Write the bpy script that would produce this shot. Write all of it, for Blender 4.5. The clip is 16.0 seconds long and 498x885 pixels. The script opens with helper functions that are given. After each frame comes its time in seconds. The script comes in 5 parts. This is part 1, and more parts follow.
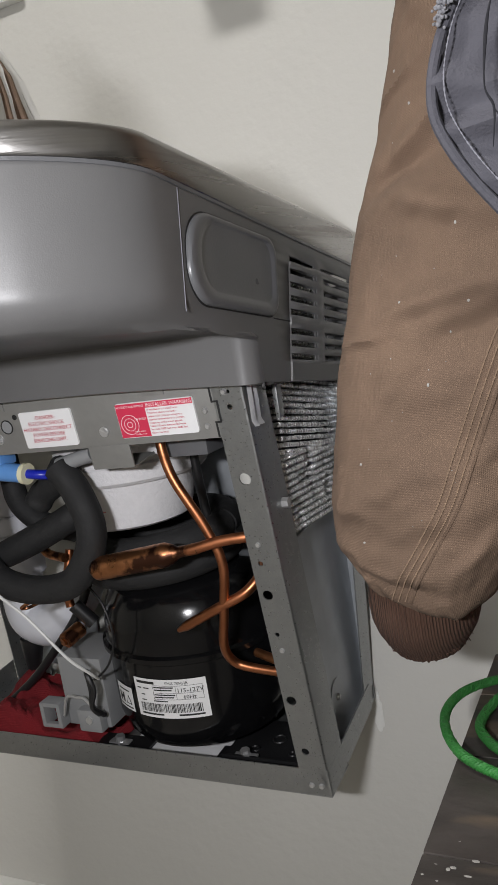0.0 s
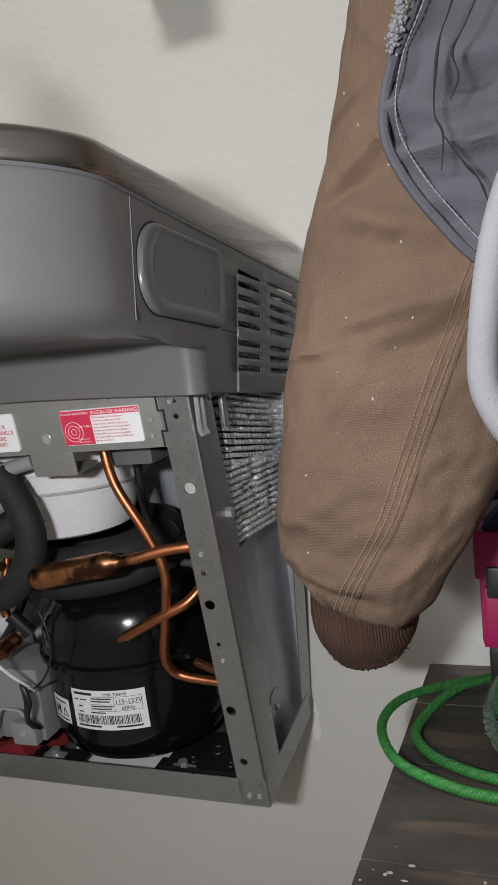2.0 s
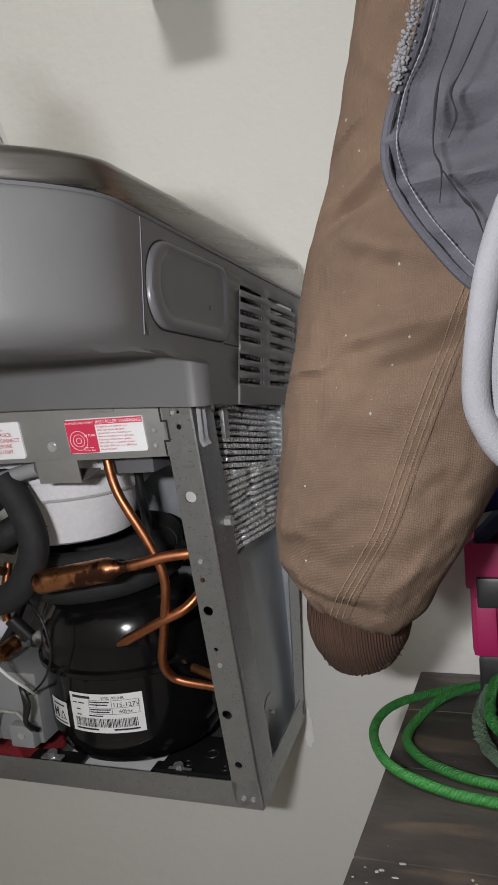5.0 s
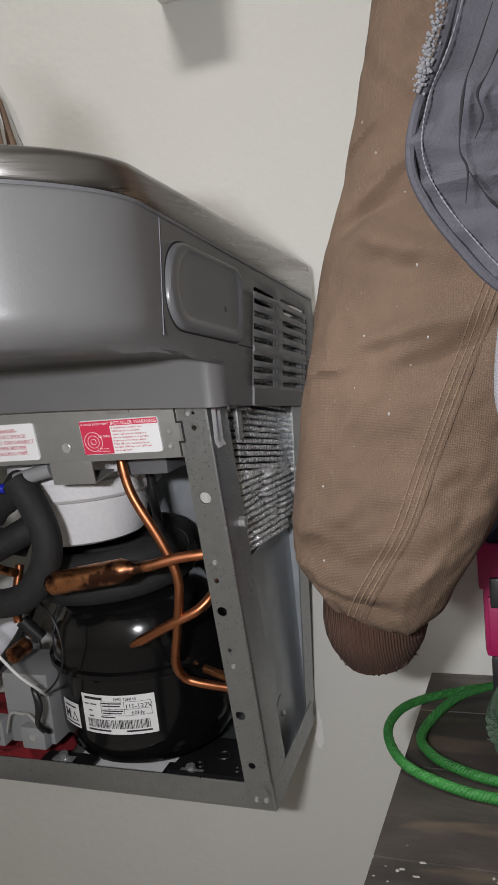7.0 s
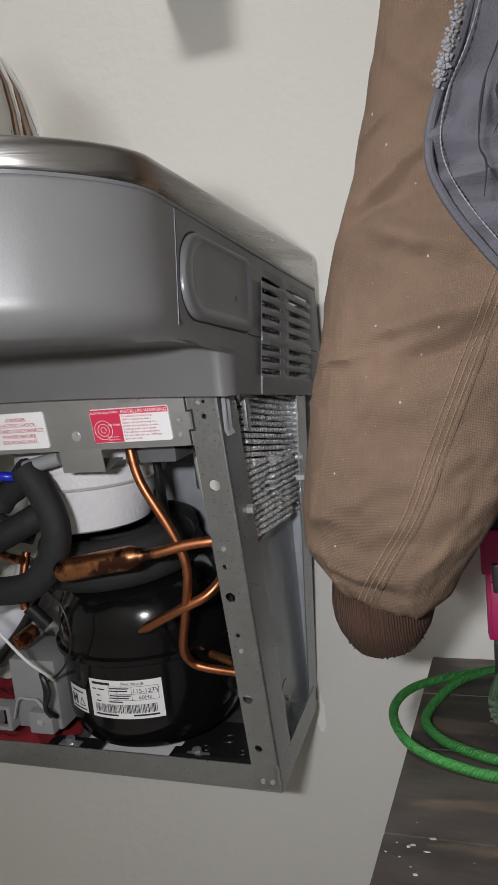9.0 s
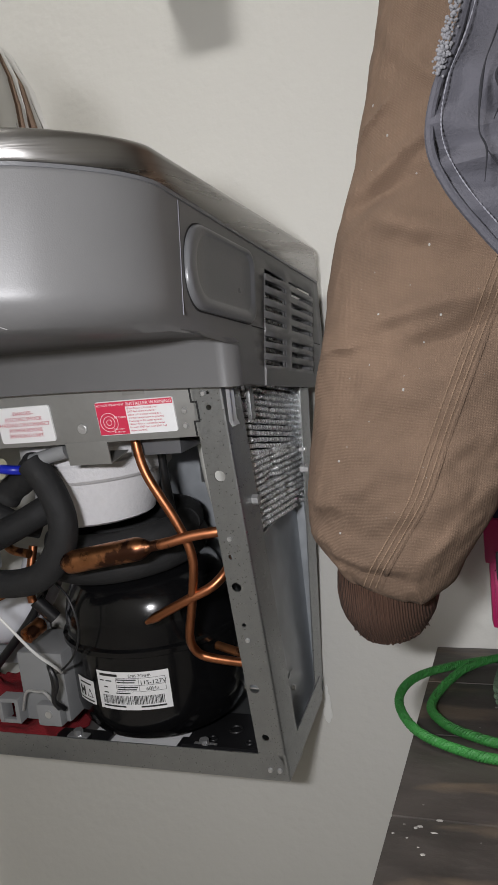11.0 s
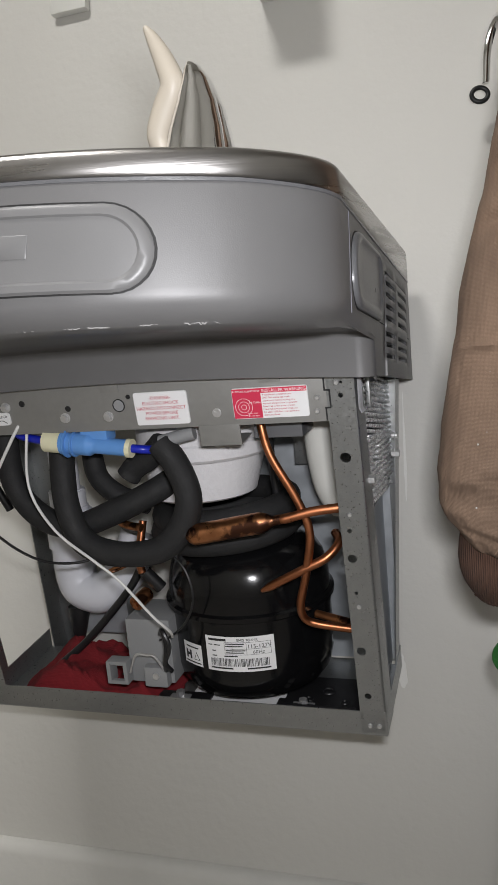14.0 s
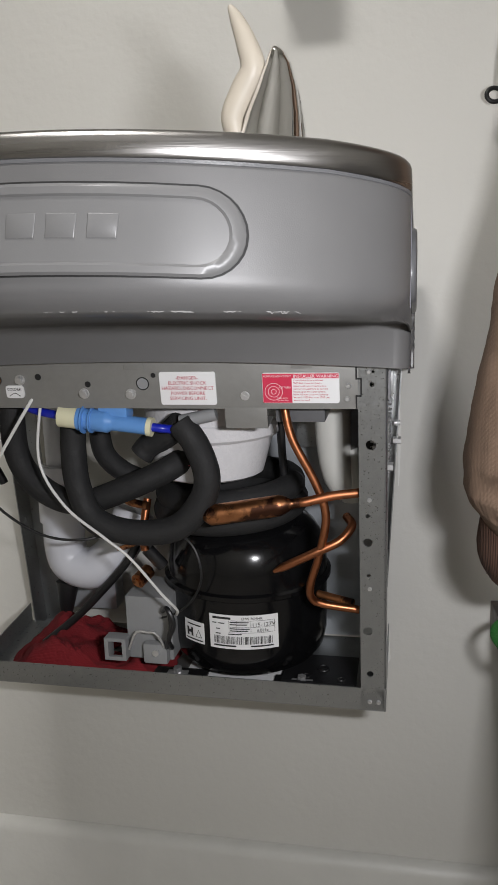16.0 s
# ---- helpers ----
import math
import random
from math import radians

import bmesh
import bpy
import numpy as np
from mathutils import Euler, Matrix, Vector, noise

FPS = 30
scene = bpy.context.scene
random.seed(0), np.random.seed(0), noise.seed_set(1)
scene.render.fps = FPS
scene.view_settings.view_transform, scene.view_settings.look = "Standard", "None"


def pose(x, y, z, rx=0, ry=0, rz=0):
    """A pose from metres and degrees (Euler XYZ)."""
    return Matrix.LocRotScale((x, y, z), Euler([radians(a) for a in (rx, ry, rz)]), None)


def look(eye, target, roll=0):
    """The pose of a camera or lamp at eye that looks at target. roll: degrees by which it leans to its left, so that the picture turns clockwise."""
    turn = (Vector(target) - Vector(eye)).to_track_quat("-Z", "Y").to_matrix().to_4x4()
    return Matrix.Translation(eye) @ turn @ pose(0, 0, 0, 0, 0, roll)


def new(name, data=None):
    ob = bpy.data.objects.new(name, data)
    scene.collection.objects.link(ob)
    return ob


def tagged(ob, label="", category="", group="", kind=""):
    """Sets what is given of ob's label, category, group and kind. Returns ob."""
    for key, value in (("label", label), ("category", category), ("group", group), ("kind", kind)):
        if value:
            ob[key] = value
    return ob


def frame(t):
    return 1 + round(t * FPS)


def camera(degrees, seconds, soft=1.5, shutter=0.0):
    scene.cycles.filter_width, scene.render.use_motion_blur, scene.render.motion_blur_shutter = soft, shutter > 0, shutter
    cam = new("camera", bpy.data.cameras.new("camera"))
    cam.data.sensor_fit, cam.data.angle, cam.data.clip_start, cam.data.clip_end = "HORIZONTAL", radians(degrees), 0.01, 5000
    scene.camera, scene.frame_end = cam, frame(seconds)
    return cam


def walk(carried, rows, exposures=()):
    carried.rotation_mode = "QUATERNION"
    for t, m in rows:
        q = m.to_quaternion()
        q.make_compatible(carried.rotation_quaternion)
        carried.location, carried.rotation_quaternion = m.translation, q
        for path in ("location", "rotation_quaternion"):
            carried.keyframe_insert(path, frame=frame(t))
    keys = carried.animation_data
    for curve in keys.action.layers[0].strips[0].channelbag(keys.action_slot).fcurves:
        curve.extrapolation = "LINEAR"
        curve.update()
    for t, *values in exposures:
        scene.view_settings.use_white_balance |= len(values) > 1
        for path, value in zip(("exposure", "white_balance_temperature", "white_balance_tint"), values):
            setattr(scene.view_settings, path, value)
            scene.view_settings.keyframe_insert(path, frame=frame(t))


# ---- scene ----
# the fountain, the jacket and the path are written in the leaning frame of the fountain's rim; UPRIGHT sets them level
UPRIGHT = Matrix.Translation((0, 0, 0.5)) @ Matrix.Rotation(radians(8.3), 4, "X") @ Matrix.Translation((0, 0, -0.5))
cam = camera(36.00, 16.0, soft=0.55)
PATH = [
    (0, 0.4420, -0.6700, 0.8913, 80.35, 8.80, 24.23),
    (0.5, 0.4402, -0.6711, 0.8907, 80.64, 7.88, 22.78),
    (1, 0.4399, -0.6717, 0.8904, 80.51, 7.04, 20.08),
    (1.5, 0.4379, -0.6724, 0.8894, 80.59, 6.95, 19.91),
    (2, 0.4386, -0.6753, 0.8916, 80.61, 6.99, 19.80),
    (2.5, 0.4410, -0.6789, 0.8920, 80.58, 6.77, 19.65),
    (3, 0.4381, -0.6851, 0.8895, 80.50, 6.61, 19.54),
    (3.5, 0.4391, -0.6878, 0.8910, 80.71, 6.38, 19.44),
    (4, 0.4401, -0.6904, 0.8949, 80.84, 6.18, 19.39),
    (6.5, 0.4335, -0.6948, 0.8970, 81.68, 6.05, 19.30),
    (7, 0.4288, -0.6985, 0.8960, 81.47, 6.13, 19.23),
    (7.5, 0.4226, -0.7040, 0.8983, 81.05, 6.12, 18.99),
    (8, 0.4208, -0.7093, 0.9015, 80.75, 6.08, 18.66),
    (8.5, 0.4184, -0.7101, 0.9000, 80.62, 5.95, 18.47),
    (11, 0.4178, -0.7171, 0.8921, 80.60, 6.57, 18.54),
    (11.5, 0.4133, -0.7236, 0.8924, 80.40, 6.62, 18.49),
    (12, 0.4022, -0.7354, 0.8941, 80.27, 6.68, 18.49),
    (12.5, 0.3880, -0.7458, 0.8974, 80.18, 6.64, 18.34),
    (13, 0.3665, -0.7652, 0.8993, 80.10, 6.42, 18.30),
    (13.5, 0.3471, -0.7868, 0.9035, 79.86, 6.10, 18.02),
    (14, 0.3246, -0.8112, 0.9096, 79.70, 5.33, 17.20),
    (14.5, 0.2919, -0.8238, 0.9102, 79.21, 4.57, 16.63),
    (15, 0.2533, -0.8361, 0.9129, 78.59, 3.31, 15.96),
    (15.5, 0.2303, -0.8439, 0.9192, 77.77, 2.31, 13.40),
    (16, 0.2324, -0.8393, 0.9267, 77.23, 1.87, 11.28),
]
walk(cam, [(t, UPRIGHT @ pose(x, y, z, rx, ry, rz)) for t, x, y, z, rx, ry, rz in PATH])

# ---------------------------------------------------------------- light
world = bpy.data.worlds.new("world")
scene.world = world
world.use_nodes = True
world.node_tree.nodes["Background"].inputs[0].default_value = (0.9, 0.95, 1.0, 1)
world.node_tree.nodes["Background"].inputs[1].default_value = 0.03
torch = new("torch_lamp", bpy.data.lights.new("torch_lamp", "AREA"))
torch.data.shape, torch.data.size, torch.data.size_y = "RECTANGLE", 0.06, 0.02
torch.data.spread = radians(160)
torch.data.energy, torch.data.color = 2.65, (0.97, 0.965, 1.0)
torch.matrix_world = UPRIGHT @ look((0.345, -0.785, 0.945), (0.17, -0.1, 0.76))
room = new("room_lamp", bpy.data.lights.new("room_lamp", "AREA"))
room.data.shape, room.data.size, room.data.size_y = "RECTANGLE", 0.38, 0.24
room.data.energy, room.data.color = 22.5, (1.0, 0.975, 0.96)
room.matrix_world = look((-0.2, -1.3, 2.41), (-0.2, -1.3, 0))
scene.view_settings.exposure = 0.0
FLOOR, CEIL = 0.098, 2.5


# ---------------------------------------------------------------- materials
def mat(name, base, rough=0.5, metal=0.0, var=0.12, scale=30.0, bump=0.0, bscale=300.0, stretch=(1, 1, 1), rvar=0.1,
        stain=None, stain_scale=8.0, stain_at=0.62, coat=0.0, clear=0.0, per_piece=0.0, spec=0.5):
    m = bpy.data.materials.new(name)
    m.use_nodes = True
    nt = m.node_tree
    n, l = nt.nodes, nt.links
    b = n["Principled BSDF"]
    tc = n.new("ShaderNodeTexCoord")
    mp = n.new("ShaderNodeMapping")
    mp.inputs["Scale"].default_value = stretch
    l.new(tc.outputs["Object"], mp.inputs[0])

    def tex(s, det=4.0):
        t = n.new("ShaderNodeTexNoise")
        t.inputs["Scale"].default_value, t.inputs["Detail"].default_value = s, det
        l.new(mp.outputs[0], t.inputs["Vector"])
        return t.outputs["Fac"]

    def mul(a, bb, op="MULTIPLY"):
        q = n.new("ShaderNodeMath")
        q.operation = op
        for i, v in enumerate((a, bb)):
            if isinstance(v, (int, float)):
                q.inputs[i].default_value = v
            else:
                l.new(v, q.inputs[i])
        return q.outputs[0]
    f = mul(mul(tex(scale), 0.6), mul(tex(scale * 0.12, 2), 0.4), "ADD")
    if per_piece:
        oi = n.new("ShaderNodeObjectInfo")
        f = mul(f, mul(mul(oi.outputs["Random"], 0.5, "SUBTRACT"), per_piece), "ADD")
    ramp = n.new("ShaderNodeMapRange")
    l.new(f, ramp.inputs[0])
    ramp.inputs[1].default_value, ramp.inputs[2].default_value = 0.3, 0.7
    mix = n.new("ShaderNodeMix")
    mix.data_type = "RGBA"
    l.new(ramp.outputs[0], mix.inputs[0])
    mix.inputs[6].default_value = (*[max(0.0, c * (1 - var)) for c in base], 1)
    mix.inputs[7].default_value = (*[min(1.0, c * (1 + var)) for c in base], 1)
    col = mix.outputs[2]
    if stain:
        r2 = n.new("ShaderNodeMapRange")
        l.new(tex(stain_scale, 6), r2.inputs[0])
        r2.inputs[1].default_value, r2.inputs[2].default_value = stain_at, stain_at + 0.08
        m2 = n.new("ShaderNodeMix")
        m2.data_type = "RGBA"
        l.new(r2.outputs[0], m2.inputs[0])
        l.new(col, m2.inputs[6])
        m2.inputs[7].default_value = (*stain, 1)
        col = m2.outputs[2]
    l.new(col, b.inputs["Base Color"])
    rr = n.new("ShaderNodeMapRange")
    l.new(tex(scale * 0.5), rr.inputs[0])
    rr.inputs[1].default_value, rr.inputs[2].default_value = 0.3, 0.7
    rr.inputs[3].default_value, rr.inputs[4].default_value = max(0.02, rough * (1 - rvar)), min(1, rough * (1 + rvar))
    l.new(rr.outputs[0], b.inputs["Roughness"])
    b.inputs["Metallic"].default_value = metal
    b.inputs["Specular IOR Level"].default_value = spec
    b.inputs["Coat Weight"].default_value = coat
    b.inputs["Transmission Weight"].default_value = clear
    if bump:
        bp = n.new("ShaderNodeBump")
        bp.inputs["Strength"].default_value, bp.inputs["Distance"].default_value = 1.0, bump
        l.new(tex(bscale, 3), bp.inputs["Height"])
        l.new(bp.outputs[0], b.inputs["Normal"])
    return m


def weave(name, base, rough, pitch, depth, var=0.15, ribs=False, spots=None):
    """Woven cloth: two crossing sets of threads, or one set of ribs, over uneven fading."""
    m = mat(name, base, rough, 0, var, 14.0, rvar=0.05, stain=spots, stain_scale=90.0, stain_at=0.76)
    n, l = m.node_tree.nodes, m.node_tree.links
    b = n["Principled BSDF"]
    tc = n.new("ShaderNodeTexCoord")
    outs = []
    for axis in ("X", "Z"):
        w = n.new("ShaderNodeTexWave")
        w.bands_direction = axis
        w.inputs["Scale"].default_value = 0.314 / pitch
        w.inputs["Distortion"].default_value, w.inputs["Detail"].default_value, w.inputs["Detail Scale"].default_value = 1.2, 2, 6
        l.new(tc.outputs["Object"], w.inputs[0])
        outs.append(w.outputs["Fac"])
        if ribs:
            break
    h = outs[0]
    if len(outs) == 2:
        q = n.new("ShaderNodeMath")
        q.operation = "MULTIPLY"
        l.new(outs[0], q.inputs[0]), l.new(outs[1], q.inputs[1])
        h = q.outputs[0]
    bp = n.new("ShaderNodeBump")
    bp.inputs["Strength"].default_value, bp.inputs["Distance"].default_value = 1.0, depth
    l.new(h, bp.inputs["Height"])
    l.new(bp.outputs[0], b.inputs["Normal"])
    old = b.inputs["Base Color"].links[0].from_socket
    sh = n.new("ShaderNodeMapRange")
    l.new(h, sh.inputs[0])
    sh.inputs[3].default_value, sh.inputs[4].default_value = 0.87, 1.08
    mx = n.new("ShaderNodeMix")
    mx.data_type, mx.blend_type = "RGBA", "MULTIPLY"
    mx.inputs[0].default_value = 1.0
    l.new(old, mx.inputs[6]), l.new(sh.outputs[0], mx.inputs[7])
    l.new(mx.outputs[2], b.inputs["Base Color"])
    return m


WALL = mat("wall_paint", (0.6, 0.592, 0.555), 0.6, 0, 0.03, 6, 0.0006, 90, stain=(0.63, 0.625, 0.59), stain_scale=3, stain_at=0.72)
BASE = mat("baseboard_paint", (0.62, 0.615, 0.58), 0.45, 0, 0.05, 20, 0.0004, 120)
PATCH = mat("white_filler", (0.72, 0.72, 0.69), 0.6, 0, 0.05, 40, 0.0008, 90)
CEILM = mat("ceiling_paint", (0.75, 0.74, 0.7), 0.8, 0, 0.04, 10, 0.001, 80)
FLOORM = mat("floor_vinyl", (0.3, 0.28, 0.25), 0.5, 0, 0.2, 12, 0.0004, 120)
PLASTIC = mat("grey_plastic", (0.132, 0.131, 0.131), 0.4, 0, 0.05, 25, 0.00006, 1200, spec=0.42, stain=(0.14, 0.139, 0.138), stain_scale=40, stain_at=0.7)
PLASTIC2 = mat("grey_plastic_panel", (0.16, 0.16, 0.16), 0.34, 0, 0.05, 25, 0.00003, 900, spec=0.3)
DARKP = mat("dark_grey_plastic", (0.12, 0.122, 0.128), 0.3, 0, 0.08, 30, 0.0001, 700)
STEEL = mat("brushed_steel", (0.36, 0.35, 0.34), 0.29, 1.0, 0.12, 60, 0.00008, 300, stretch=(0.12, 0.12, 4), rvar=0.3, stain=(0.2, 0.18, 0.17), stain_scale=14, stain_at=0.6)
GALV = mat("galvanised_steel", (0.34, 0.35, 0.35), 0.36, 0.85, 0.09, 900, 0.00004, 900, rvar=0.3)
GALVB = mat("galvanised_sheet", (0.44, 0.465, 0.49), 0.4, 0.4, 0.14, 60, 0.00006, 300, rvar=0.3)
PLATE = mat("painted_plate", (0.3, 0.298, 0.285), 0.45, 0.5, 0.06, 160, 0.00004, 500)
CHROME = mat("chrome", (0.86, 0.86, 0.87), 0.06, 1.0, 0.03, 40)
ZINC = mat("zinc_screw", (0.66, 0.66, 0.66), 0.36, 0.75, 0.12, 300)
FIN = mat("aluminium_fin", (0.96, 0.965, 0.98), 0.27, 0.65, 0.1, 700, 0.0016, 1100, stretch=(1, 1, 0.35), rvar=0.5, per_piece=0.4)
SPRING = mat("spring_steel", (0.85, 0.86, 0.88), 0.32, 0.45, 0.1, 200)
# near-black that puts the dark inside gaps, grooves and holes into colour
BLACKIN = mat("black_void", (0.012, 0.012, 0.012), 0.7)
ENAMEL = mat("black_enamel", (0.005, 0.005, 0.0055), 0.17, 0, 0.2, 90, 0.00006, 160, coat=0.15, spec=0.35, stain=(0.03, 0.03, 0.032), stain_scale=120, stain_at=0.74)
RUBBER = mat("foam_rubber", (0.013, 0.013, 0.0135), 0.75, 0, 0.3, 160, 0.0005, 260)
BLACKW = mat("black_cable", (0.012, 0.012, 0.013), 0.4, 0, 0.2, 60)
COPPER = mat("copper", (0.44, 0.17, 0.08), 0.38, 1.0, 0.25, 50, 0.00006, 200, rvar=0.4, stain=(0.25, 0.1, 0.045), stain_scale=40, stain_at=0.62)
COPPERD = mat("burnt_copper", (0.5, 0.22, 0.1), 0.36, 1.0, 0.4, 70, 0.0002, 240, rvar=0.4, stain=(0.09, 0.04, 0.025), stain_scale=55, stain_at=0.5)
PVC = mat("white_pvc", (0.7, 0.71, 0.76), 0.35, 0, 0.05, 20)
FOAM = mat("white_styrofoam", (0.7, 0.69, 0.7), 0.85, 0, 0.05, 200, 0.0007, 320)
MILKY = mat("milky_plastic", (0.66, 0.66, 0.62), 0.35, 0, 0.05, 25)
BLUE = mat("light_blue_plastic", (0.12, 0.3, 0.66), 0.35, 0, 0.1, 50)
BLUED = mat("dark_blue_tube", (0.01, 0.02, 0.4), 0.3, 0, 0.1, 50)
CREAM = mat("cream_rubber", (0.52, 0.47, 0.39), 0.45, 0, 0.06, 30)
YELLOW = mat("ivory_collar", (0.75, 0.72, 0.5), 0.4, 0, 0.05, 30)
GREYP = mat("relay_grey", (0.27, 0.275, 0.28), 0.5, 0, 0.06, 40, 0.0001, 300)
REDCLOTH = weave("red_shop_cloth", (0.24, 0.012, 0.018), 0.9, 0.0014, 0.0004, 0.3)
WHITEW = mat("white_wire", (0.72, 0.72, 0.7), 0.45)
GREENW = mat("green_wire", (0.01, 0.26, 0.16), 0.4)
REDP = mat("red_connector", (0.45, 0.03, 0.02), 0.4)
LABEL = mat("label_paper", (0.82, 0.82, 0.82), 0.4, 0, 0.03, 60)
LABELR = mat("label_red", (0.62, 0.035, 0.085), 0.4, 0, 0.04, 60)
INKB = mat("black_ink", (0.02, 0.02, 0.02), 0.5)
INKR = mat("red_ink", (0.5, 0.05, 0.08), 0.5)
INKW = mat("white_ink", (0.85, 0.82, 0.82), 0.5)
SPECK = mat("old_paint_speck", (0.33, 0.32, 0.3), 0.7)
CANVAS = weave("brown_duck_canvas", (0.17, 0.112, 0.076), 0.92, 0.0009, 0.0002, 0.34, spots=(0.23, 0.165, 0.12))
THREAD = mat("tan_thread", (0.22, 0.15, 0.1), 0.85, 0, 0.2, 300)
KNIT = weave("brown_rib_knit", (0.075, 0.036, 0.022), 0.95, 0.0016, 0.0007, 0.15, ribs=True)
LINING = mat("grey_lining", (0.078, 0.077, 0.09), 0.85, 0, 0.15, 40, 0.0005, 700, spec=0.2)
STITCHG = mat("grey_thread", (0.2, 0.2, 0.23), 0.8)
# near-black cloth colour for the shade in the lining's creases
CREASE_SHADE = mat("crease_shade", (0.012, 0.012, 0.016), 0.9)
FLEECE = mat("pale_fleece", (0.2, 0.2, 0.215), 0.95, 0, 0.1, 60, 0.0003, 1500)
WOOD = mat("dark_stained_wood", (0.043, 0.037, 0.033), 0.5, 0, 0.5, 26, 0.0004, 90, stretch=(1, 2.2, 2.2), rvar=0.3, stain=(0.115, 0.088, 0.064), stain_scale=9, stain_at=0.55, per_piece=0.3)
ROPE = mat("green_rope", (0.03, 0.185, 0.035), 0.55, 0, 0.25, 120, 0.0006, 900)
ROPEP = mat("frayed_rope", (0.11, 0.17, 0.11), 0.9, 0, 0.3, 200, 0.002, 600)
PINK = mat("magenta_plastic", (0.4, 0.008, 0.1), 0.4, 0, 0.1, 30)
NAVY = mat("navy_cloth", (0.02, 0.025, 0.07), 0.85, 0, 0.3, 60, 0.0008, 200)
BLUEC = mat("blue_cloth", (0.012, 0.022, 0.2), 0.8, 0, 0.25, 60, 0.0008, 200)
IRON = mat("black_iron", (0.02, 0.02, 0.02), 0.4, 0.4, 0.2, 60)
GLOW = bpy.data.materials.new("lamp_diffuser")
GLOW.use_nodes = True
GLOW.node_tree.nodes["Principled BSDF"].inputs["Emission Color"].default_value = (1, 0.96, 0.9, 1)
GLOW.node_tree.nodes["Principled BSDF"].inputs["Emission Strength"].default_value = 4.0

# ---------------------------------------------------------------- builders
ORIGIN = {}


def thing(name, at, label, category, group="", kind=""):
    ob = new(name)
    ob.location = at
    ORIGIN[ob.name] = Vector(at)
    ob.empty_display_size = 0.02
    return tagged(ob, label, category, group, kind)


def part(name, bm, material, parent=None, label="", smooth=True):
    """One mesh object from a bmesh in world coordinates, under a thing or a part."""
    o = ORIGIN[parent.name] if parent else Vector()
    me = bpy.data.meshes.new(name)
    bmesh.ops.translate(bm, verts=bm.verts, vec=-o)
    bmesh.ops.recalc_face_normals(bm, faces=bm.faces)
    bm.to_mesh(me)
    bm.free()
    me.materials.append(material)
    if smooth:
        me.polygons.foreach_set("use_smooth", [True] * len(me.polygons))
        me.set_sharp_from_angle(angle=radians(38))
    ob = new(name, me)
    if parent:
        ob.parent = parent
    ORIGIN[ob.name] = o
    return tagged(ob, label) if label else ob


def box(x0, x1, y0, y1, z0, z1, bevel=0.0, m=None, bm=None):
    """A box, bevelled, placed by m; added to bm if given."""
    b = bmesh.new()
    bmesh.ops.create_cube(b, size=1)
    bmesh.ops.scale(b, vec=(x1 - x0, y1 - y0, z1 - z0), verts=b.verts)
    bmesh.ops.translate(b, vec=((x0 + x1) / 2, (y0 + y1) / 2, (z0 + z1) / 2), verts=b.verts)
    if bevel:
        bmesh.ops.bevel(b, geom=b.edges[:], offset=bevel, segments=2, profile=0.7, affect="EDGES")
    if m:
        bmesh.ops.transform(b, matrix=m, verts=b.verts)
    return merge(bm, b) if bm else b


def merge(bm, other):
    me = bpy.data.meshes.new("tmp")
    other.to_mesh(me)
    other.free()
    bm.from_mesh(me)
    bpy.data.meshes.remove(me)
    return bm


def cyl(p, q, r, r2=None, seg=16, bm=None, bevel=0.0):
    p, q = Vector(p), Vector(q)
    b = bmesh.new()
    bmesh.ops.create_cone(b, cap_ends=True, segments=seg, radius1=r, radius2=r if r2 is None else r2, depth=(q - p).length)
    if bevel:
        bmesh.ops.bevel(b, geom=[e for e in b.edges if len(e.link_faces) == 2 and any(len(f.verts) > 4 for f in e.link_faces)], offset=bevel, segments=2, affect="EDGES")
    bmesh.ops.transform(b, matrix=Matrix.Translation((p + q) / 2) @ (q - p).to_track_quat("Z", "Y").to_matrix().to_4x4(), verts=b.verts)
    return merge(bm, b) if bm else b


def spline(pts, n=8):
    pts = [Vector(p) for p in pts]
    ext = [2 * pts[0] - pts[1], *pts, 2 * pts[-1] - pts[-2]]
    out = []
    for i in range(1, len(ext) - 2):
        a, b, c, d = ext[i - 1:i + 3]
        for k in range(n):
            t = k / n
            out.append(0.5 * (2 * b + (c - a) * t + (2 * a - 5 * b + 4 * c - d) * t * t + (3 * b - a - 3 * c + d) * t ** 3))
    return out + [pts[-1]]


def loft(rings, closed=True, caps=True, bm=None):
    b = bm or bmesh.new()
    rows = [[b.verts.new(p) for p in r] for r in rings]
    for a, c in zip(rows, rows[1:]):
        n = len(a)
        for i in range(n if closed else n - 1):
            j = (i + 1) % n
            b.faces.new((a[i], a[j], c[j], c[i]))
    if caps and closed:
        b.faces.new(rows[0][::-1]), b.faces.new(rows[-1])
    return b


def tube(pts, r, seg=12, n=8, bm=None, smooth_path=True):
    """A tube along a smooth path; r is one radius or a function of the way from 0 to 1."""
    path = spline(pts, n) if smooth_path else [Vector(p) for p in pts]
    rings, up = [], None
    for i, p in enumerate(path):
        d = (path[min(i + 1, len(path) - 1)] - path[max(i - 1, 0)]).normalized()
        up = Vector((0.31, -0.5, 0.8)) if up is None else up
        side = d.cross(up).normalized()
        up = side.cross(d).normalized()
        rad = r(i / (len(path) - 1)) if callable(r) else r
        rings.append([p + rad * (math.cos(a) * side + math.sin(a) * up) for a in (2 * math.pi * k / seg for k in range(seg))])
    return loft(rings, bm=bm)


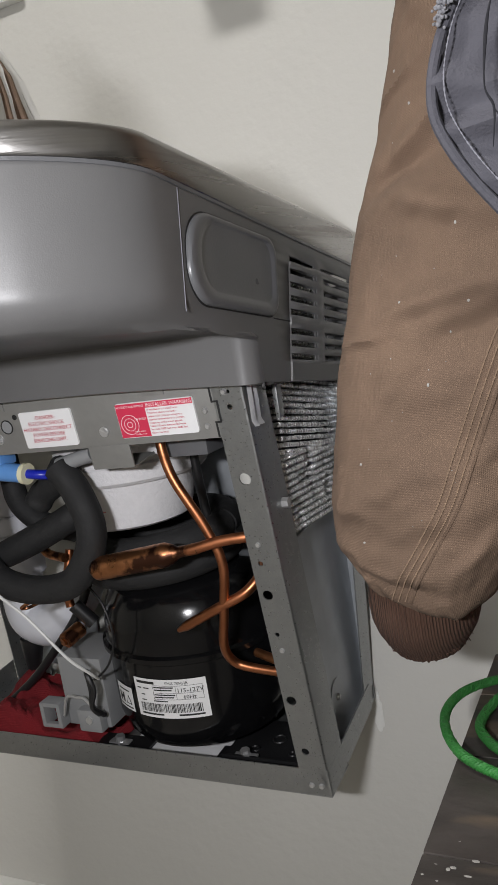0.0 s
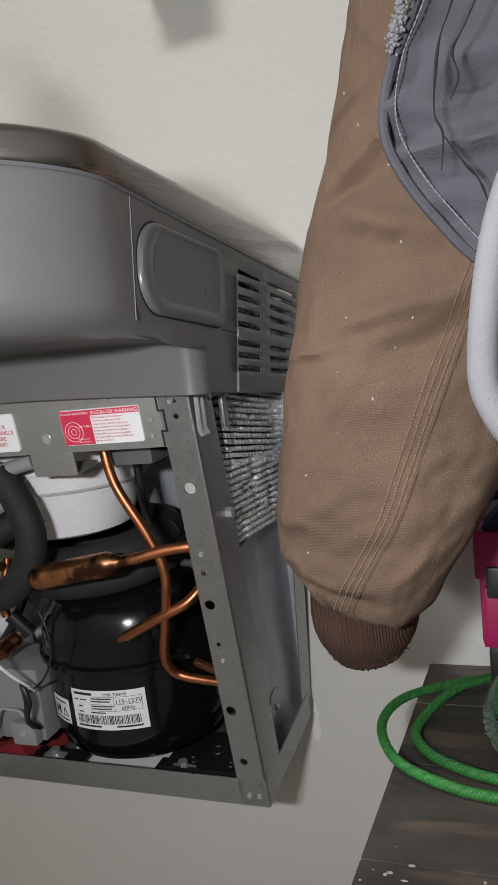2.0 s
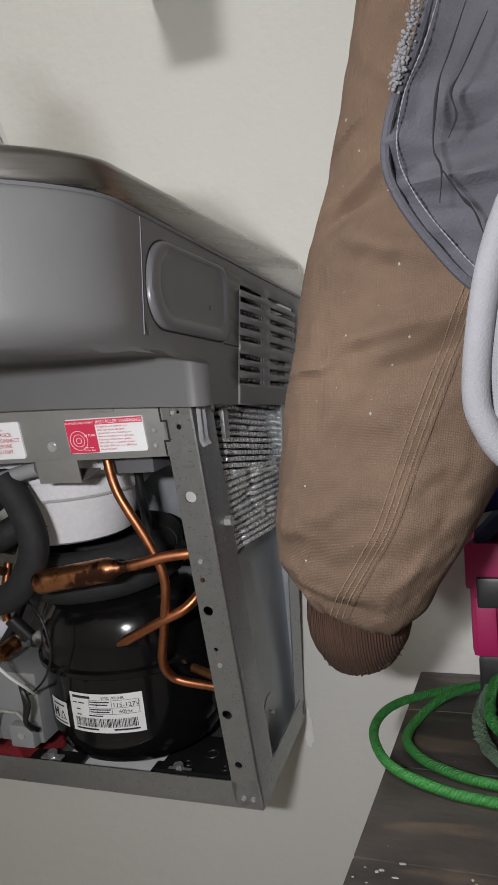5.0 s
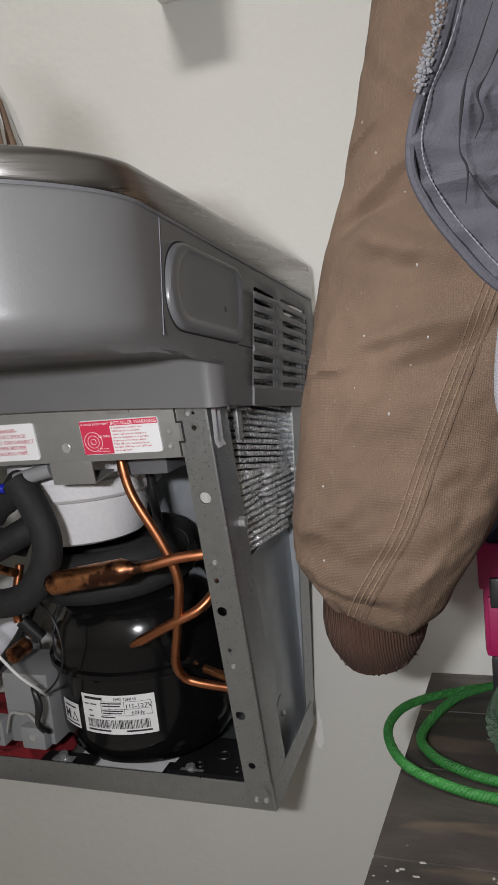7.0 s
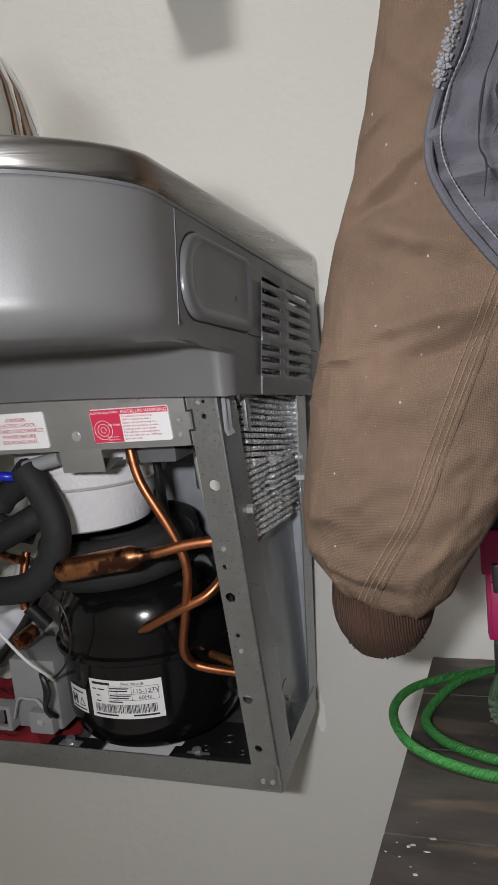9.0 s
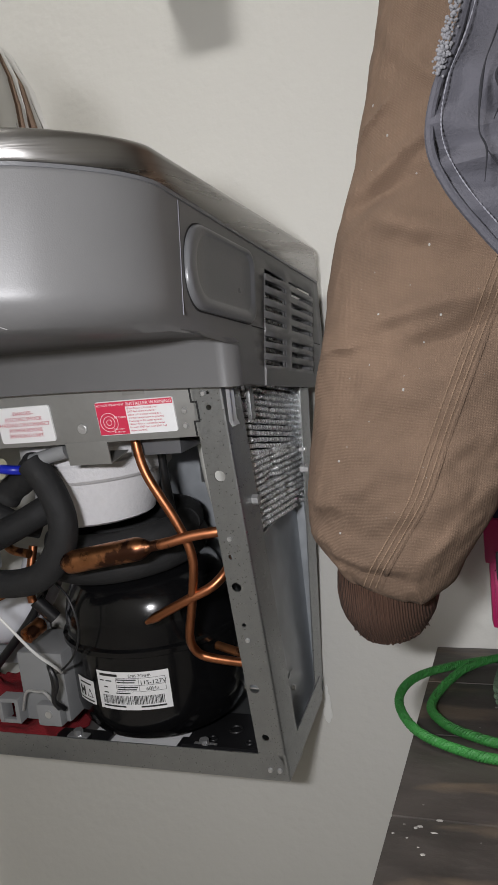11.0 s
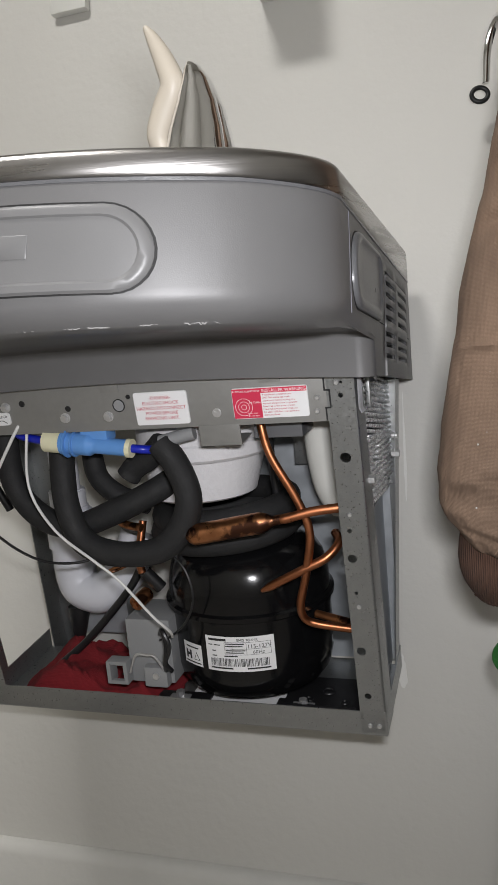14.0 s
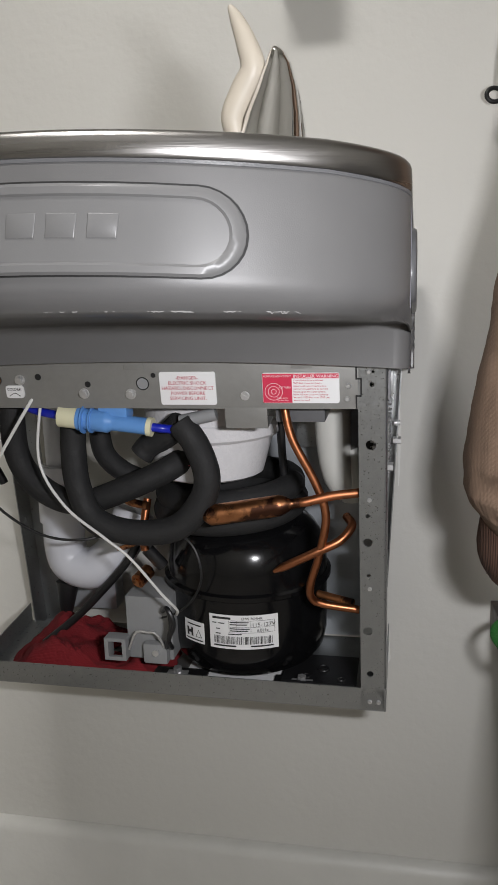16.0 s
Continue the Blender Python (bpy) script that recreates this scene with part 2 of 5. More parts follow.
def words(text, size, m, warp=None, align="LEFT", thick=0.00004):
    """Letters of the built-in font as a bmesh, in the plane of m; warp moves each vertex onto a surface."""
    cu = bpy.data.curves.new("t", "FONT")
    cu.body, cu.size, cu.align_x, cu.extrude, cu.resolution_u = text, size, align, thick, 2
    ob = new("t", cu)
    bpy.context.view_layer.update()
    me = bpy.data.meshes.new_from_object(ob.evaluated_get(bpy.context.evaluated_depsgraph_get()))
    bm = bmesh.new()
    bm.from_mesh(me)
    bpy.data.objects.remove(ob)
    bpy.data.curves.remove(cu)
    bpy.data.meshes.remove(me)
    bmesh.ops.transform(bm, matrix=m, verts=bm.verts)
    if warp:
        for v in bm.verts:
            v.co = warp(v.co)
    return bm


def rounded(w, h, r, n=6):
    """Outline of a rounded rectangle about the origin, in its plane."""
    out = []
    for cx, cy, a0 in ((w / 2 - r, h / 2 - r, 0), (-w / 2 + r, h / 2 - r, 90), (-w / 2 + r, -h / 2 + r, 180), (w / 2 - r, -h / 2 + r, 270)):
        for k in range(n + 1):
            a = radians(a0 + 90 * k / n)
            out.append((cx + r * math.cos(a), cy + r * math.sin(a)))
    return out


def wobble(v, s, amp):
    return amp * noise.noise(Vector(v) * s)


# ---------------------------------------------------------------- the room
def wall_piece(name, x0, x1, y0, y1, z0, z1, material, label):
    return tagged(part(name, box(x0, x1, y0, y1, z0, z1), material, smooth=False), label, "wall", kind="structure")


wall_piece("wall_back", -2.0, 1.7, 0.0, 0.12, FLOOR, CEIL, WALL, "cream painted plaster wall behind the drinking fountain")
wall_piece("wall_left", -2.12, -2.0, -2.6, 0.12, FLOOR, CEIL, WALL, "cream painted plaster side wall")
wall_piece("wall_right", 1.7, 1.82, -2.6, 0.12, FLOOR, CEIL, WALL, "cream painted plaster side wall")
wall_piece("wall_front", -2.12, 1.82, -2.72, -2.6, FLOOR, CEIL, WALL, "cream painted plaster wall facing the fountain")
tagged(part("floor", box(-2.12, 1.82, -2.72, 0.12, FLOOR - 0.1, FLOOR), FLOORM, smooth=False), "grey-brown vinyl floor", "floor", kind="structure")
tagged(part("ceiling", box(-2.12, 1.82, -2.72, 0.12, CEIL, CEIL + 0.1), CEILM, smooth=False), "white painted ceiling", "ceiling", kind="structure")
prof = [(0.0, 0.0), (-0.016, 0.0), (-0.016, 0.118), (-0.012, 0.127), (-0.006, 0.131), (0.0, 0.132)]
bb = loft([[(x, y - 0.0005, FLOOR + z + 0.008 * (x + 0.1)) for y, z in prof] for x in (-1.99, 1.69)])
tagged(part("baseboard", bb, BASE), "cream painted wooden baseboard along the wall", "baseboard", kind="structure")
bm = bmesh.new()
for cx, z0, h, w, sd in ((0.2155, 0.467, 0.04, 0.004, 1), (0.2275, 0.68, 0.12, 0.0012, 5)):
    o = []
    for k in range(40):
        a = 2 * math.pi * k / 40
        f = 1 + 0.5 * noise.noise(Vector((math.cos(a) * 2, math.sin(a) * 4, sd)))
        o.append((cx + w * f * math.cos(a) * (1 - 0.5 * math.sin(a)), z0 + h / 2 + h / 2 * math.sin(a) * (0.85 + 0.15 * f)))
    loft([[(x, 0.0, z) for x, z in o], [(x, -0.0008, z) for x, z in o]], bm=bm)
tagged(part("trim", bm, PATCH), "white filler smears on the painted wall", "trim", kind="structure")
lamp = thing("ceiling_light", (-0.2, -1.3, CEIL), "rectangular white ceiling light with frosted diffuser", "lamp")
part("housing", box(-0.8, 0.4, -1.47, -1.13, CEIL - 0.05, CEIL - 0.001, 0.008), MILKY, lamp)
part("diffuser", box(-0.76, 0.36, -1.44, -1.16, CEIL - 0.06, CEIL - 0.0505, 0.003), GLOW, lamp)

# box added out of view, sized so that its shadow falls on the wall
wb = thing("shadow_caster", (0.09, 0.0, 1.32), "unseen cream box above the fountain, added to cast the soft wall shadow", "box")
part("case", box(0.087, 0.144, -0.08, -0.0005, 1.25, 1.5, 0.004), MILKY, wb)
part("lid", box(0.085, 0.146, -0.082, -0.0005, 1.5005, 1.512, 0.003), MILKY, wb)

wp = thing("wall_plate", (-0.148, 0.0, 1.29), "cream painted wall plate high above the fountain", "plate")
part("plate", box(-0.179, -0.13, -0.012, -0.0005, 1.286, 1.45, 0.003), MILKY, wp)
for z in (1.31, 1.42):
    part("plate_screw", cyl((-0.148, -0.0125, z), (-0.148, -0.0145, z), 0.004, 0.003, 14), ZINC, wp)

# ---------------------------------------------------------------- the drinking fountain
fountain = thing("drinking_fountain", (0, -0.1, 0.5), "grey wall-mounted drinking fountain with steel basin, lower panels removed", "drinking fountain")


def side_x(y):
    return 0.2354 + 0.0171 * (y + 0.3061)


def front_y(x):
    return -0.4244 + 1.5484 * min(abs(x), 0.1881) ** 2


def half_outline():
    pts = [(0.1881 * k / 14, front_y(0.1881 * k / 14)) for k in range(15)]
    p0, p1, p2 = Vector((0.1881, front_y(0.1881))), Vector((0.2319, -0.3357)), Vector((0.2354, -0.3061))
    pts += [tuple((1 - t) ** 2 * p0 + 2 * t * (1 - t) * p1 + t * t * p2) for t in (k / 10 for k in range(1, 11))]
    for y in (-0.288, -0.276, -0.264, -0.252, -0.241, -0.222, -0.2070, -0.2065, -0.195, -0.178, -0.1315, -0.1065, -0.0816, -0.0684, -0.045, -0.022, 0.001, 0.012, 0.028):
        pts.append((side_x(y), y))
    return pts


HALF = half_outline()
OUT = [(-x, y) for x, y in HALF[:0:-1]] + HALF


def inset(d):
    """The outline moved inwards by d, open at the wall."""
    res = []
    for i, (x, y) in enumerate(OUT):
        a, b = Vector(OUT[max(0, i - 1)]), Vector(OUT[min(len(OUT) - 1, i + 1)])
        t = (b - a).normalized()
        res.append((x - t.y * d, y + t.x * d))
    return res


def rim_top(y):
    return 0.9539 - 0.1226 * y


def seam(y):
    return 0.9205 - 0.1611 * y


def apron_z(y):
    return 0.8165 - 0.136 * y


def skirt(x, y):
    """Lower edge of the grey shroud: high under the bowl, low along the sides."""
    if y < -0.3:
        return 0.9052 - 0.23 * x * x
    if y > -0.2066:
        return apron_z(y)
    return 0.891 - 0.16 * (y + 0.3)


SLOTS = [0.138, 0.224, 0.318, 0.412, 0.506, 0.638, 0.722, 0.811]
LEV = sorted([0.0, 0.03, 0.06] + SLOTS + [s + 0.043 for s in SLOTS] + [0.593, 0.885, 0.91, 0.94, 0.97, 0.99, 1.0])
bm = bmesh.new()
rows = []
for v in LEV:
    ring = []
    for o, p in zip(inset(0.013 * max(0, (v - 0.76) / 0.24) ** 2.2), OUT):
        w = max(0.0, min(1.0, (-0.255 - p[1]) / 0.07))
        ring.append((o[0] * w + p[0] * (1 - w), o[1] * w + p[1] * (1 - w)))
    flare = 0.0085 * v                         # the front leans out towards its lower edge
    row = []
    for x, y in ring:
        yy = y - 0.0235 * max(0.0, v - 0.14) / 0.7 if -0.16 < y < 0.005 else y      # the vents lean forward as they go down
        row.append(bm.verts.new((x if yy == y else side_x(yy), yy - flare * max(0.0, min(1.0, (-0.28 - y) / 0.08)), seam(yy) * (1 - v) + skirt(x, yy) * v)))
    rows.append(row)
n = len(OUT)
for r in range(len(LEV) - 1):
    for i in range(n - 1):
        ym = (OUT[i][1] + OUT[i + 1][1]) / 2
        slot = any(abs(LEV[r] - s) < 1e-6 for s in SLOTS) and (-0.1315 < ym < -0.0816 or -0.0684 < ym < 0.001)
        if not slot:
            bm.faces.new((rows[r][i], rows[r][i + 1], rows[r + 1][i + 1], rows[r + 1][i]))
# underside of the bowl, and the apron below it
last = rows[-1]
fr = [i for i in range(n) if OUT[i][1] < -0.2064]
prev = [last[i] for i in fr]


def apron_xy(x, y):
    """Plan of the apron: a straight front, rounded into the sides."""
    sg = math.copysign(1.0, x)
    if y < -0.306:
        return x * 0.224 / 0.2354, -0.2205
    t = (y + 0.3061) / 0.0991 * math.pi / 2
    return sg * (0.224 + 0.0131 * math.sin(t)), -0.2070 - 0.0135 * math.cos(t)


def apron_top(x):
    return 0.886 - 0.1 * x * x


def apron_foot(x):
    return 0.8448 + 0.008 * (1 - (x / 0.238) ** 2)


low = {i: skirt(*OUT[i]) for i in fr}
for k, sink in ((0.1, 0.0), (0.5, 0.3), (0.9, 0.85), (0.965, 1.0), (0.99, 1.12), (1.0, 1.35), (1.0, 9.0), (0.985, 9.0), (0.95, 9.0)):
    row = []
    for i in fr:
        x, y = OUT[i]
        ax_, ay = apron_xy(x, y)
        top, edge = apron_top(ax_), skirt(x, y)
        if sink < 9.0:
            kx = 1.0 - 0.045 * (1 - k) if y < -0.3 else 1.0
            zz = edge - 0.004 + (top - edge + 0.004) * min(sink, 1.0) - max(0.0, sink - 1.0) * 0.014
            row.append(bm.verts.new((x * (1 - k) * kx + ax_ * k, (y + (0.004 if y < -0.3 else 0)) * (1 - k) + ay * k, min(low[i] - 0.0002, zz))))
            low[i] = min(low[i] - 0.0002, zz)
        else:
            row.append(bm.verts.new((ax_, ay + 0.3 * (1 - k), apron_foot(ax_) + (0.0 if k == 1.0 else -0.001))))
    for a in range(len(fr) - 1):
        bm.faces.new((prev[a], prev[a + 1], row[a + 1], row[a]))
    prev = row
shroud = part("shroud", bm, PLASTIC, fountain, "mottled grey moulded plastic shroud with side vents")
sol = shroud.modifiers.new("wall", "SOLIDIFY")
sol.thickness, sol.offset = 0.0022, -1

def shroud_side(y, v, out=0.0):
    return (side_x(y) + out, y, seam(y) * (1 - v) + apron_z(y) * v)


part("panel_joint", tube([shroud_side(-0.1765 + 0.019 * k, 0.593, 0.0001) for k in range(11)], 0.0005, 6, 2), BLACKIN, shroud)
part("panel_joint", tube([shroud_side(-0.158 + 0.014 * k, 0.905, 0.0) for k in range(11)], 0.00035, 6, 2), BLACKIN, shroud)
rings = []
for d, f in ((0.002, lambda y: seam(y) - 0.003), (0.0015, lambda y: seam(y) + 0.0008), (0.0004, lambda y: seam(y) + 0.0018), (-0.0004, lambda y: seam(y) + 0.0035), (-0.0006, lambda y: seam(y) + 0.007), (-0.0002, lambda y: rim_top(y) - 0.0055), (0.0008, lambda y: rim_top(y) - 0.0025),
             (0.0026, lambda y: rim_top(y) - 0.0006), (0.004, lambda y: rim_top(y)), (0.03, lambda y: rim_top(y) - 0.002), (0.045, lambda y: rim_top(y) - 0.014), (0.09, lambda y: rim_top(y) - 0.05)):
    rings.append([(x, min(y, 0.029), f(y)) for x, y in inset(d)])
bm = loft(rings, caps=False)
bm.faces.new([v for v in bm.verts][-len(OUT):])
part("basin_rim", bm, STEEL, fountain, "brushed stainless steel basin with a deep rounded rim")
# added dark block, unseen, that closes the gap between shroud and wall
part("mounting_frame", loft([[(x, y + (0.0 if y < 0 else 0.145 * (z - 0.83)), z) for x, y in ((-0.2, -0.004), (-0.2, 0.044), (0.2, 0.044), (0.2, -0.004))] for z in (0.83, 0.93)]), DARKP, fountain)
part("rim_gasket", loft([[(x, min(y, 0.027), seam(y) + dz) for x, y in inset(d)] for d, dz in ((0.0008, -0.0012), (-0.0006, -0.0008), (-0.0006, 0.0012), (0.0008, 0.0016))], closed=False, caps=False), DARKP, fountain)


def on_front(u, v, out):
    v -= 0.33 * u * u
    top = seam(front_y(u))
    return (u, front_y(u) - out - 0.0085 * (top - v) / (top - 0.9052 + 0.23 * u * u), v)


def stadium(hw, hh, out, cz=0.9522, n=14):
    pts = []
    for side in (1, -1):
        for k in range(n + 1):
            a = radians(-90 + 180 * k / n) if side > 0 else radians(90 + 180 * k / n)
            pts.append(((hw - hh) * side + hh * math.cos(a), hh * math.sin(a)))
        m = 10
        for k in range(1, m):
            pts.append(((hw - hh) * side * (1 - 2 * k / m), hh * side))
    return [on_front(u, cz + w, out) for u, w in pts]


name_plate = part("name_plate", loft([stadium(0.1435, 0.0248, -0.001), stadium(0.1435, 0.0248, 0.0012), stadium(0.1415, 0.0230, 0.0028), stadium(0.1365, 0.0192, 0.0028), stadium(0.1345, 0.0178, 0.0014)], caps=False), PLASTIC2, fountain, "raised oval grey plastic name panel")
face = []
for j in range(13):
    w = 0.0179 * math.sin(math.pi * (j / 12 - 0.5))
    hw = 0.1167 + math.sqrt(max(0.0, 0.0179 ** 2 - w * w))
    face.append([on_front(-hw + 2 * hw * i / 40, 0.9522 + w, 0.0014) for i in range(41)])
part("panel_face", loft(face, closed=False, caps=False), PLASTIC2, name_plate)
part("groove", loft([stadium(0.1447, 0.0259, -0.0006), stadium(0.1447, 0.0259, 0.0005), stadium(0.1434, 0.0247, 0.0005)], caps=False), BLACKIN, fountain)
for i in range(5):
    cx = -0.0255 + i * 0.0231
    bm = bmesh.new()
    q = [(cx - 0.009, 0.9475), (cx + 0.0075, 0.9475), (cx + 0.0095, 0.961), (cx - 0.0075, 0.961)]
    loft([[on_front(u, w, 0.0012) for u, w in q], [on_front(u, w, 0.0017) for u, w in q], [on_front(cx + (u - cx) * 0.93, 0.95425 + (w - 0.95425) * 0.9, 0.0021) for u, w in q]], bm=bm)
    part("raised_mark", bm, PLASTIC2, name_plate)


def on_side(u, w, out):
    u += 0.22 * (w - 0.92)
    return (side_x(u) + out, u, w - 0.143 * (u + 0.2255))


def grip(a, b, k, out, du=0.0, dw=0.0):
    """Outline of the side panel: rounder at its front end than at its rear."""
    pts = []
    for su, sv, a0, r in ((1, 1, 0, 0.014 * k), (-1, 1, 90, 0.0235 * k), (-1, -1, 180, 0.0235 * k), (1, -1, 270, 0.012 * k)):
        for q in range(10):
            t = radians(a0 + 10 * q)
            pts.append(on_side(-0.2255 + du + su * (a - r) + r * math.cos(t), 0.9197 + dw + sv * (b - r) + r * math.sin(t), out))
    return pts


part("grip_groove", loft([grip(0.0597, 0.0282, 1.02, -0.0008), grip(0.0597, 0.0282, 1.02, 0.0004), grip(0.0585, 0.027, 1.0, 0.0004)], caps=False), BLACKIN, fountain)
part("side_grip", loft([grip(0.0588, 0.0273, 1.0, -0.001), grip(0.0588, 0.0273, 1.0, 0.0018), grip(0.0578, 0.0263, 0.98, 0.0034), grip(0.056, 0.0248, 0.95, 0.0040), grip(0.0512, 0.0225, 0.88, 0.0036, 0.0025, 0.001), grip(0.0487, 0.021, 0.85, 0.0022, 0.0035, 0.0018), grip(0.047, 0.0198, 0.82, 0.0018, 0.0038, 0.002), grip(0.03, 0.011, 0.45, 0.0018, 0.0038, 0.002), grip(0.015, 0.004, 0.15, 0.0018, 0.0038, 0.002)]), DARKP, fountain, "dark glossy plastic oval side panel")
part("seam_line", tube([(side_x(y) + 0.0001, y, z) for y, z in ((-0.2822, 0.9640), (-0.2865, 0.9400), (-0.2908, 0.9170), (-0.2943, 0.8970))], 0.00035, 6, 4), STITCHG, fountain)
SCUFF = mat("scuffed_edge", (0.27, 0.265, 0.26), 0.6)
rnd = random.Random(9)
for k in range(44):
    x0, ln = rnd.uniform(-0.12, 0.19), rnd.uniform(0.0008, 0.004)
    pts = [(x0 + ln * j, front_y(x0 + ln * j) + 0.0035, 0.9067 - 0.23 * (x0 + ln * j) ** 2 + rnd.uniform(-0.0009, 0.0009)) for j in range(4)]
    part("scuff", tube(pts, lambda u: 0.00032 * math.sin(math.pi * (0.08 + 0.84 * u)) + 0.0001, 5, 4), SCUFF, shroud)

# chassis: leaning front frame in its own plane
PF = Matrix.Translation((0, -0.155, 0.5)) @ Matrix.Rotation(radians(8), 4, "X")


def holes_strip(x0, x1, z0, z1, holes, t=0.0012, n=14):
    """A flat sheet-metal strip with round holes through it, in the frame's plane: cells of the strip, each with one hole."""
    bm = bmesh.new()
    cells, z = [], z0
    hs = sorted(holes, key=lambda h: h[1])
    edges = [z0] + [(a[1] + b[1]) / 2 for a, b in zip(hs, hs[1:])] + [z1]
    for (hx, hz, hr), a, b in zip(hs, edges, edges[1:]):
        corners = [(x1, b), (x0, b), (x0, a), (x1, a)]
        ring, outer = [], []
        for k in range(n * 2):
            ang = 2 * math.pi * k / (n * 2)
            dx, dz = math.cos(ang), math.sin(ang)
            ring.append((hx + hr * dx, hz + hr * dz))
            s = min([(x1 - hx) / dx if dx > 1e-9 else 9, (x0 - hx) / dx if dx < -1e-9 else 9, (b - hz) / dz if dz > 1e-9 else 9, (a - hz) / dz if dz < -1e-9 else 9])
            outer.append((hx + s * dx, hz + s * dz))
        for cx, cz in corners:
            k = min(range(n * 2), key=lambda q: (outer[q][0] - cx) ** 2 + (outer[q][1] - cz) ** 2)
            outer[k] = (cx, cz)
        loft([[(u, t, w) for u, w in ring], [(u, 0, w) for u, w in ring], [(u, 0, w) for u, w in outer], [(u, t, w) for u, w in outer], [(u, t, w) for u, w in ring]], caps=False, bm=bm)
    return bm


def post(side):
    s = 1 if side > 0 else -1
    hs = [(s * 0.2035, 0.0427, 0.0032), (s * 0.2015, 0.091, 0.0042), (s * 0.2035, 0.137, 0.0015), (s * 0.2025, 0.151, 0.0018), (s * 0.202, 0.185, 0.0041), (s * 0.202, 0.2115, 0.0021), (s * 0.2035, 0.227, 0.0012), (s * 0.205, 0.279, 0.0045), (s * 0.206, 0.333, 0.002), (s * 0.207, 0.344, 0.0012)]
    bm = holes_strip(min(s * 0.1945, s * 0.2165), max(s * 0.1945, s * 0.2165), 0.002, 0.352, hs)
    # rounded corner and side flange
    sec = [(0.2165, 0.0), (0.2178, 0.0005), (0.2184, 0.0018), (0.2186, 0.004), (0.2186, 0.036), (0.2174, 0.036), (0.2172, 0.004), (0.2165, 0.0012)]
    loft([[(s * x, y + (0.006 * (0.352 - z) if y > 0.03 else 0), z) for x, y in sec] for z in (0.002, 0.352)], bm=bm)
    bmesh.ops.transform(bm, matrix=PF, verts=bm.verts)
    p = part("front_post", bm, GALV, fountain, "galvanised steel corner post with punched holes")
    for hz in (0.137, 0.227, 0.344):
        part("rivet", cyl(PF @ Vector((s * 0.2035, 0.001, hz)), PF @ Vector((s * 0.2035, -0.0012, hz)), 0.0026, 0.0016, 12), ZINC, p)
    return p


right_post = post(1)
post(-1)
bolt_at = Vector((0.2186, -0.1646, 0.75))
part("bolt", cyl(bolt_at, bolt_at + Vector((0.005, 0, 0)), 0.0042, seg=6), ZINC, right_post)

# cross plate with labels
bm = box(-0.195, 0.1945, 0.0, 0.0012, 0.312, 0.3555, 0.0003)
box(0.079, 0.1165, -0.0004, 0.0012, 0.2945, 0.3125, 0.0003, bm=bm)
box(0.079, 0.1165, 0.0, 0.03, 0.2935, 0.2947, 0, bm=bm)
box(-0.195, 0.1945, 0.0012, 0.02, 0.3545, 0.3555, 0, bm=bm)
box(-0.195, 0.1945, 0.0, 0.012, 0.3115, 0.3123, 0, bm=bm)
for x in (-0.147, 0.0, 0.148):
    box(x - 0.009, x + 0.009, -0.0012, 0.0, 0.3475, 0.357, 0.0003, bm=bm)
bmesh.ops.transform(bm, matrix=PF, verts=bm.verts)
cross = part("cross_plate", bm, PLATE, fountain, "grey-painted steel cross plate carrying the stickers")


def pf(x, z, d=0.0):
    return PF @ Vector((x, -d, z))


for x0, x1, z0, z1 in ((0.1925, 0.1938, 0.312, 0.323), (0.1925, 0.1975, 0.3225, 0.3238), (0.1965, 0.1978, 0.3238, 0.338), (0.1925, 0.1978, 0.3375, 0.3388), (0.1925, 0.1938, 0.3388, 0.35)):
    part("slit", box(x0, x1, -0.0006, 0.0, z0, z1, m=PF), BLACKIN, cross)
for x, z, r, mm in ((0.0065, 0.3345, 0.0052, GREYP), (-0.134, 0.3385, 0.005, COPPERD), (-0.045, 0.334, 0.002, BLACKIN), (-0.092, 0.341, 0.0022, BLACKIN), (0.017, 0.342, 0.0014, BLACKIN)):
    part("punched_hole", cyl(pf(x, z, -0.001), pf(x, z, 0.0004), r, seg=20), mm, cross)
    part("hole_edge", tube([pf(x + (r + 0.0003) * math.cos(a), z + (r + 0.0003) * math.sin(a), 0.0004) for a in (k * math.pi / 8 for k in range(17))], 0.0005, 6, 2), BLACKIN, cross)
for x, z in ((-0.0495, 0.3255), (-0.0055, 0.325), (-0.110, 0.3385), (-0.158, 0.341)):
    bm = cyl(pf(x, z), pf(x, z, 0.0008), 0.0048, seg=20)
    cyl(pf(x, z, 0.0008), pf(x, z, 0.0045), 0.0036, seg=6, bm=bm, bevel=0.0004)
    part("hex_bolt", bm, ZINC, cross)
bm = cyl(pf(0.098, 0.3235), pf(0.098, 0.3235, 0.0018), 0.004, seg=20, bevel=0.0005)
box(-0.0036, 0.0036, -0.0021, -0.0016, -0.0005, 0.0005, m=PF @ Matrix.Translation((0.098, 0, 0.3235)) @ Matrix.Rotation(radians(30), 4, "Y"), bm=bm)
part("slotted_screw", bm, ZINC, cross)
for x, z in ((0.1865, 0.332), (0.1855, 0.3205)):
    part("pop_rivet", cyl(pf(x, z), pf(x, z, 0.0014), 0.0024, 0.0015, 14), ZINC, cross)

# stickers
TX = PF @ Matrix.Rotation(radians(90), 4, "X")        # letters stand in the plate's plane


def sticker(name, x0, x1, z0, z1, material, label, parent=cross, r=0.002, d=0.0016):
    o = rounded(x1 - x0, z1 - z0, r, 4)
    bm = loft([[pf((x0 + x1) / 2 + u, (z0 + z1) / 2 + w, q) for u, w in o] for q in (0.0, d)])
    return part(name, bm, material, parent, label, smooth=False)


